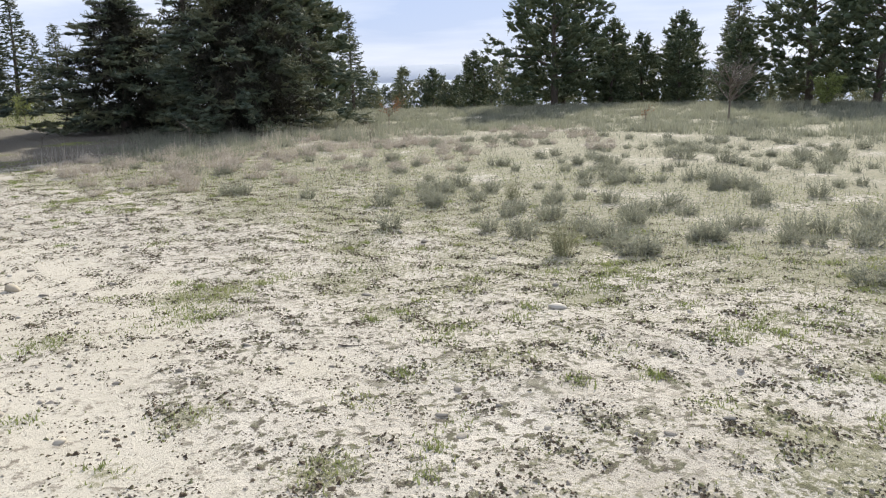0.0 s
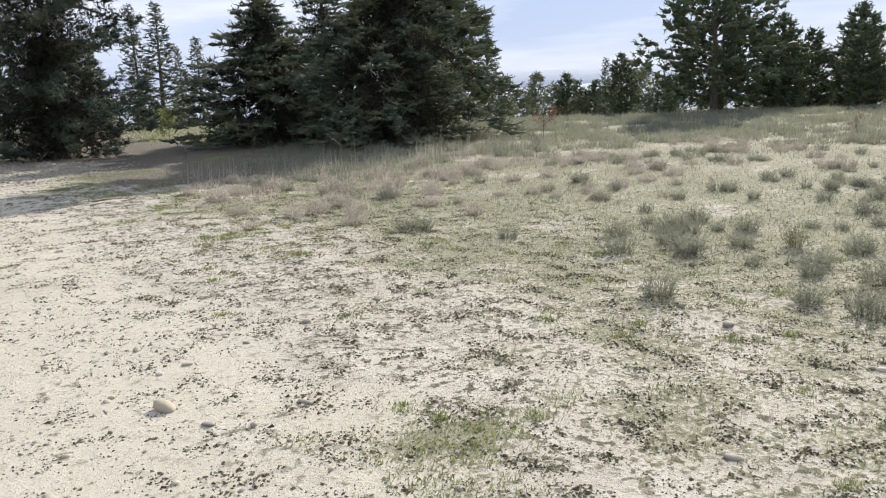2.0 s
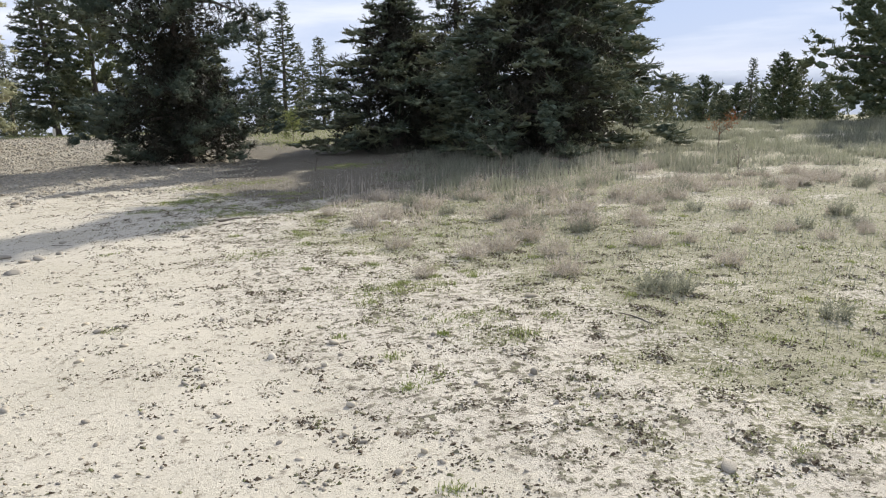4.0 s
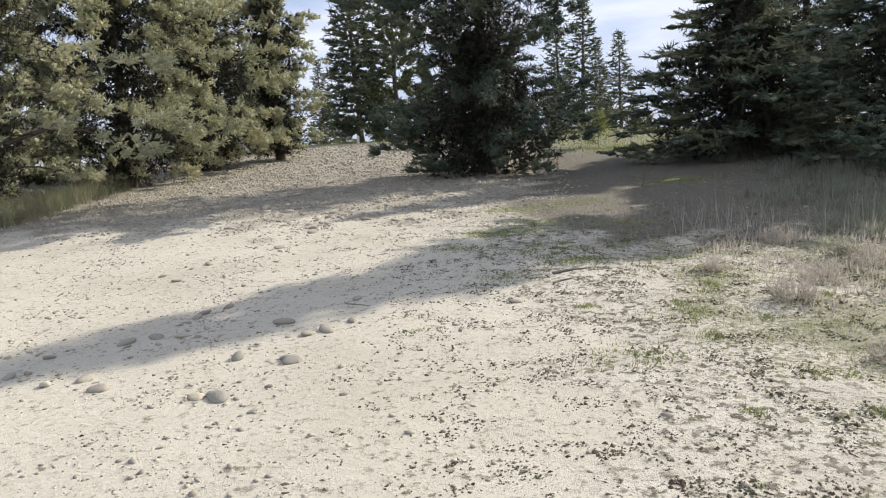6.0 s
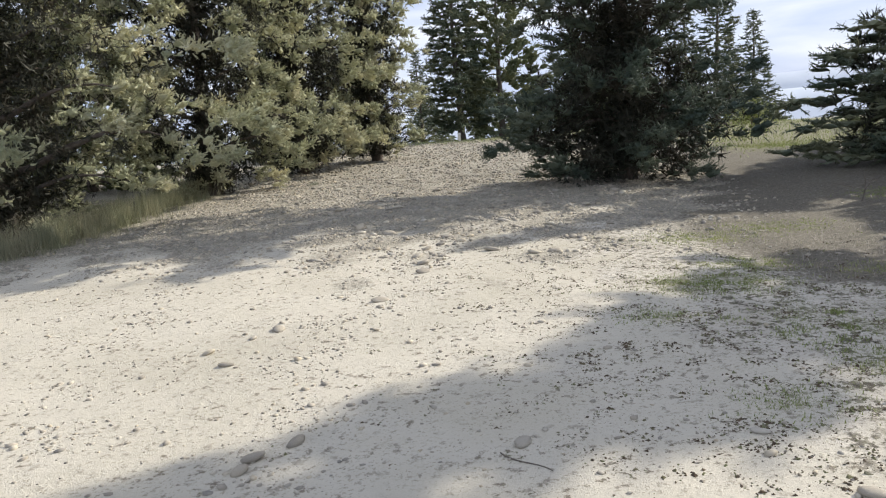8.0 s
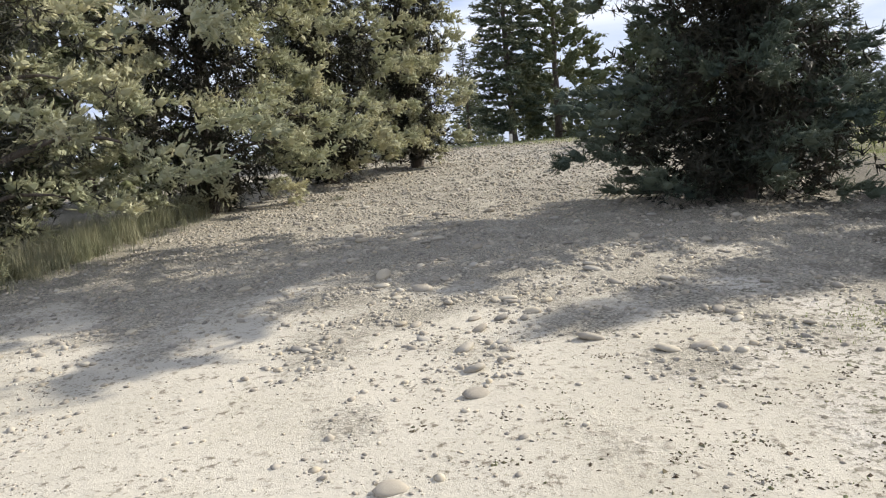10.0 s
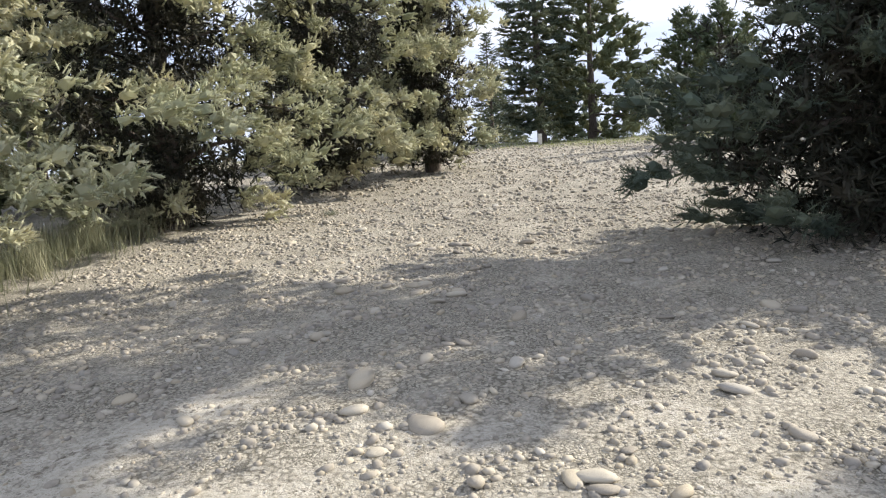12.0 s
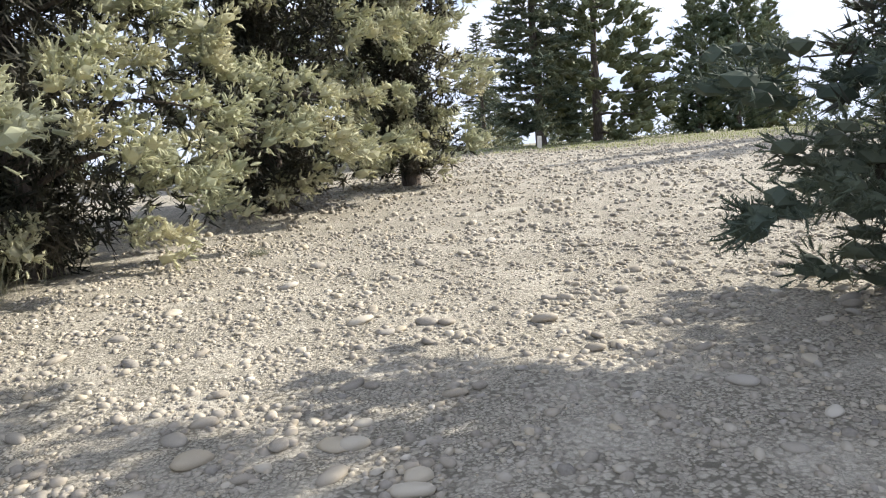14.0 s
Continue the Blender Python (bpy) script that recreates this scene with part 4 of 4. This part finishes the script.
def beyond(x, y):
    near = (x < 14.5) & (y < 15) & (y > 0.5)
    return np.where(near, 0.0, sstep(0.2, 2.2, x - field_edge(y)) * np.clip(0.65 + 0.4 * W_PATCH(x, y), 0.1, 1)) * sstep(38, 36, np.hypot(x, y))


far_tussocks(5000, (4, 38, -4, 36), beyond, M_THYME, "grey-green tussocks covering the far field", 72)
far_tussocks(130, (2.5, 16, 13, 17.5), lambda x, y: sstep(17, 15.5, y) * np.clip(0.4 + 0.6 * W_PATCH(x, y), 0.1, 1), M_STRAW, "haze of dry pinkish grass at the edge of the shade", 73, 0.13, 0.3, 60)

# tall dry stalks at the edge of the shade
x, y, rng = scatter(260, (2.4, 11, 15.4, 17.6), lambda x, y: np.exp(-((y - 16.4) / 0.5) ** 2) * np.clip(0.5 + 0.6 * W_PATCH2(x, y), 0, 1), 74)
v, f = blades(x, y, rng.uniform(0.25, 0.6, len(x)), rng.uniform(0.003, 0.005, len(x)), rng, 0.2)
stuff("dry_stalks", "thin pale dry stalks standing at the shade's edge", "grass", v, f, M_STRAW)
x, y, rng = scatter(9000, (0.3, 14, 4, 20), lambda x, y: sstep(0.6, 2.0, x - track_edge(y)) * (0.25 + 0.75 * sstep(8, 12, y)), 75)
v, f = blades(x, y, rng.uniform(0.05, 0.16, len(x)), rng.uniform(0.0015, 0.003, len(x)), rng, 0.9)
stuff("dry_grass", "fine bleached grass lying over weedy soil", "grass", v, f, M_STRAW)


# the strip of rushes under the cypresses
def rush_w(x, y):
    c = np.interp(y, [17, 21, 24, 28.5], [-9.5, -8.7, -8.9, -9.2])
    return np.exp(-((x - c) / 0.45) ** 2) * np.clip(0.4 + 0.8 * W_PATCH2(x, y), 0.03, 1) * sstep(28.6, 27.8, y)


x, y, rng = scatter(15000, (-11.5, -7, 17, 28.7), rush_w, 76)
v, f = blades(x, y, rng.uniform(0.15, 0.62, len(x)), rng.uniform(0.003, 0.006, len(x)), rng, 0.55)
stuff("rushes", "strip of tall olive-green rushes under the cypresses", "grass", v, f, M_RUSH)


# ---- single stones ----
STONES = []
for k in range(8):
    v0, f0 = ball(2)
    r = np.random.RandomState(80 + k)
    d = unit(r.normal(size=(5, 3)))
    bump = 1 + sum(0.12 * np.sin(2.6 * v0 @ q + r.uniform(0, 6)) for q in d)
    STONES.append(mesh_np("stone", v0 * bump[:, None] * np.array([1, r.uniform(0.62, 0.9), r.uniform(0.28, 0.46)]), f0, M_STONE, True))


def stone(x, y, size, rng, label="smooth rounded river stone half sunk in the ground"):
    size *= 0.68
    ob = tagged(new("stone", STONES[rng.randint(8)]), label, "stone", "loose river stones")
    ob.matrix_basis = Matrix.LocRotScale((x, y, float(terrain(x, y)) + 0.13 * size), Euler((rng.normal(0, 0.12), rng.normal(0, 0.12), rng.uniform(0, 6.28))), (size, size, size * rng.uniform(0.85, 1.15)))


rng = np.random.RandomState(90)
for x, y, size in [(3.26, 3.13, 0.085), (3.93, 5.47, 0.08), (2.55, 4.25, 0.055), (1.79, 2.4, 0.05), (2.01, 2.56, 0.05), (2.06, 2.02, 0.03), (2.66, 1.55, 0.035), (2.36, 1.63, 0.035), (1.74, 2.19, 0.04),
                   (0.62, 6.02, 0.09), (0.77, 5.73, 0.05), (0.1, 5.38, 0.05), (0.6, 7.06, 0.05), (0.82, 6.61, 0.05), (2.27, 7.2, 0.06), (-0.27, 10.42, 0.055), (1.16, 9.43, 0.06), (2.76, 9.85, 0.07), (-1.55, 12.35, 0.09),
                   (-1.23, 12.97, 0.10), (-1.01, 10.55, 0.05), (0.14, 14.57, 0.065), (0.39, 14.0, 0.085)]:
    stone(x, y, size, rng)
for x, y, size in [(-2.38, 12.62, 0.12), (-2.58, 12.84, 0.10), (-1.51, 12.3, 0.11), (-1.19, 12.9, 0.12), (-1.61, 13.07, 0.09), (-2.81, 12.77, 0.07), (-1.23, 12.07, 0.06), (-1.65, 12.34, 0.09), (-3.18, 12.98, 0.07), (-3.14, 13.43, 0.08),
                   (-1.09, 13.63, 0.12), (-1.22, 13.56, 0.1), (-1.5, 13.97, 0.14), (-0.92, 13.83, 0.08), (-2.27, 13.78, 0.09), (-2.68, 13.7, 0.12), (-2.48, 13.8, 0.09), (-0.97, 14.54, 0.09), (-3.34, 16.11, 0.07), (-3.08, 15.87, 0.08),
                   (-2.97, 16.61, 0.09), (-3.12, 16.44, 0.07), (-2.1, 18.44, 0.11), (-2.31, 17.37, 0.1), (-2.33, 14.49, 0.09), (-2.34, 14.34, 0.07), (-2.16, 14.67, 0.09)]:
    stone(x, y, size, rng)
for x, y, size in [(-2.17, 18.87, 0.13), (-2.31, 19.28, 0.11), (-0.75, 19.27, 0.11), (-2.01, 19.24, 0.06), (-3.59, 21.73, 0.13), (-2.66, 20.5, 0.08), (-2.27, 19.73, 0.11), (-2.15, 20.01, 0.09), (-3.41, 19.29, 0.08), (-3.6, 19.31, 0.07),
                   (-2.36, 20.02, 0.08), (-1.5, 20.14, 0.07), (-1.92, 20.2, 0.09), (-5.82, 22.71, 0.09), (-6.4, 21.44, 0.1), (-2.07, 19.43, 0.08), (-2.0, 19.08, 0.08), (-1.97, 20.03, 0.07), (-1.79, 20.23, 0.06), (-3.41, 19.54, 0.06)]:
    stone(x, y, size, rng)
for x, y, size in [(-4.49, 23.81, 0.13), (-4.72, 24.02, 0.12), (-4.67, 24.21, 0.12), (-6.14, 25.54, 0.1), (-3.08, 25.97, 0.14), (-3.76, 25.96, 0.13), (-3.9, 25.95, 0.12), (-4.41, 26.0, 0.15), (-4.06, 25.79, 0.09), (-3.78, 25.52, 0.1),
                   (-3.78, 23.7, 0.11), (-3.41, 23.72, 0.11), (-3.92, 24.73, 0.08), (-1.06, 26.31, 0.12), (-1.11, 26.0, 0.1), (-1.6, 25.1, 0.1), (-1.97, 24.81, 0.1), (-5.35, 25.98, 0.07), (-5.7, 25.07, 0.1), (-3.08, 26.6, 0.1),
                   (-2.53, 26.76, 0.12), (-1.13, 27.0, 0.09), (-2.11, 25.33, 0.09), (-3.36, 25.37, 0.07), (-2.94, 25.32, 0.07), (-3.31, 24.73, 0.1), (-3.81, 24.24, 0.08), (-3.88, 23.99, 0.11), (-2.37, 24.35, 0.08), (-1.9, 24.02, 0.08), (-1.65, 24.4, 0.09)]:
    stone(x, y, size, rng)
for x, y, size in [(-1.0, 26.6, 0.13), (-0.88, 26.5, 0.11), (-1.05, 26.2, 0.13), (-1.58, 25.1, 0.12), (-1.98, 24.77, 0.13), (-3.39, 23.61, 0.13), (-3.56, 21.6, 0.15), (-2.87, 21.4, 0.12), (-3.04, 21.05, 0.15)]:
    stone(x, y, size, rng)
x, y, r3 = scatter(185, (-6.5, 0.6, 18.5, 29), lambda x, y: gravel_w(x, y) * mottle(x, y), 91)
for px, py in zip(x, y):
    stone(px, py, float(np.clip(r3.lognormal(math.log(0.085), 0.25), 0.06, 0.12)), r3)


# ---- sticks, saplings, marker post ----
def twig_thing(name, label, category, x, y, arms, mat, leaf_mat=None, seed=0, leaf_n=0, leaf_size=0.04):
    """A bare shrub or sapling: a stem and forked arms, each a tapered tube, with a few leaves where it has them."""
    rng = np.random.RandomState(seed)
    root = tagged(new(name), label, category)
    root.matrix_basis = Matrix.Translation((x, y, float(terrain(x, y)) - 0.01))
    tips = []
    for k, (base, tip, r) in enumerate(arms):
        b, t = np.array(base, float), np.array(tip, float)
        s = np.linspace(0, 1, 6)[:, None]
        sag = rng.normal(0, 0.05, 3) * np.linalg.norm(t - b)
        line = b + (t - b) * s + sag * np.sin(np.pi * s)
        v, f = tube(line, np.linspace(r, r * 0.35, 6), 6, 0.12, seed + k)
        part_np("stem" if k == 0 else "branch", v, f, mat, root, True)
        tips.append(line[2:])
    if leaf_n:
        c = np.concatenate(tips)
        c = c[rng.randint(len(c), size=leaf_n)]
        v, f = sprays(c, np.tile([[0, 0, 1.0]], (leaf_n, 1)), np.full(leaf_n, 0.09), 3, 0.08, 3, leaf_size, leaf_size * 0.3, rng)
        part_np("leaves", v, f, leaf_mat, root)
    return root


def forked(height, spread, n, seed, low=0.3, r=0.02):
    rng = np.random.RandomState(seed)
    arms = [((0, 0, 0), (0.02, 0.02, height * 0.75), r)]
    for k in range(n):
        h = height * rng.uniform(low, 0.75)
        a = rng.uniform(0, 6.28)
        d = spread * rng.uniform(0.5, 1)
        b = (0.015, 0.015, h)
        t = (math.cos(a) * d, math.sin(a) * d, min(height, h + rng.uniform(0.15, 0.5) * height))
        arms.append((b, t, r * 0.5))
        for _ in range(3):
            u = rng.uniform(0.35, 0.9)
            q = [b[i] + (t[i] - b[i]) * u for i in range(3)]
            e = (q[0] + rng.normal(0, 0.28) * spread, q[1] + rng.normal(0, 0.28) * spread, q[2] + rng.uniform(0.0, 0.25) * height)
            arms.append((tuple(q), e, r * 0.25))
    return arms


twig_thing("bare_tree", "small leafless grey tree with spreading twigs", "tree", 18.9, 11.7, forked(1.6, 0.95, 26, 1, 0.35, 0.036), M_TWIG, seed=3)
twig_thing("bare_shrub", "leafless upright weed stalks standing in the field", "shrub", 9.2, 14.9, forked(0.62, 0.16, 8, 2, 0.05, 0.009), M_TWIG, seed=4)
twig_thing("red_leaved_shrub", "spindly shrub with a few rust-red leaves", "shrub", 12.8, 19.6, forked(0.85, 0.5, 9, 5, 0.3, 0.015), M_TWIG, M_RED, 5, 45, 0.035)
twig_thing("bare_shrub", "thin leafless sapling at the shade's edge", "shrub", 5.3, 15.9, forked(0.75, 0.3, 4, 6, 0.3, 0.008), M_TWIG, seed=6)
twig_thing("bare_shrub", "bent bare twig standing in the shade", "shrub", 3.35, 21.7, forked(0.55, 0.35, 3, 7, 0.2, 0.010), M_TWIG, seed=7)
twig_thing("sapling", "young sapling with bright yellow-green leaves", "shrub", 6.3, 29.0, forked(0.75, 0.3, 8, 8, 0.2, 0.012), M_TWIG, M_GREEN, 8, 70, 0.04)
twig_thing("bush", "pale sunlit bush behind the trees", "shrub", 4.4, 31.2, forked(1.0, 0.5, 12, 9, 0.1, 0.015), M_TWIG, M_GREEN, 9, 200, 0.06)
twig_thing("bush", "round green bush at the edge of the trees", "shrub", 26.6, 12.7, forked(1.0, 0.6, 14, 10, 0.1, 0.015), M_TWIG, M_GREEN, 10, 400, 0.07)
twig_thing("bare_shrub", "leafless upright stems with a few red leaves", "shrub", 17.2, 13.2, forked(0.6, 0.2, 5, 12, 0.2, 0.01), M_TWIG, M_RED, 12, 12, 0.03)


def stick(x, y, length, turn, r, seed):
    rng = np.random.RandomState(seed)
    s = np.linspace(-0.5, 0.5, 8)
    line = np.stack([s * length, 0.06 * length * np.sin(5 * s + seed), 0.0 * s + r * 0.6], -1)
    v, f = tube(line, r * np.linspace(1, 0.55, 8), 7, 0.15, seed)
    ob = tagged(new("stick", mesh_np("stick", v, f, M_TWIG, True)), "weathered grey stick lying on weedy soil", "stick", "fallen sticks")
    ob.matrix_basis = pose(x, y, float(terrain(x, y)), 0, 0, turn)


for k, (x, y, length, turn, r) in enumerate([(0.97, 14.92, 0.34, 15, 0.016), (0.87, 14.59, 0.25, 35, 0.012), (0.62, 14.2, 0.16, 60, 0.010), (3.1, 9.0, 0.35, 100, 0.008), (1.9, 3.4, 0.12, -50, 0.004), (-0.95, 14.35, 0.3, -40, 0.004)]):
    stick(x, y, length, turn, r, k + 1)


def marker_post(x, y):
    """A short white post with a bevelled top and a darker foot."""
    root = tagged(new("marker_post"), "short white-painted marker post on the brow", "post")
    root.matrix_basis = pose(x, y, float(terrain(x, y)) - 0.02, 0, 2, 12)
    for name, w, z0, z1, mat in (("shaft", 0.06, 0, 0.40, M_POST), ("foot", 0.075, 0, 0.05, M_STONE)):
        bm = bmesh.new()
        bmesh.ops.create_cube(bm, size=1, matrix=Matrix.Translation((0, 0, (z0 + z1) / 2)) @ Matrix.Diagonal((2 * w, 2 * w, z1 - z0, 1)))
        bmesh.ops.bevel(bm, geom=bm.edges[:], offset=0.012, segments=2, affect="EDGES")
        me = bpy.data.meshes.new(name)
        bm.to_mesh(me)
        bm.free()
        me.materials.append(mat)
        new(name, me).parent = root


marker_post(-4.5, 42.6)
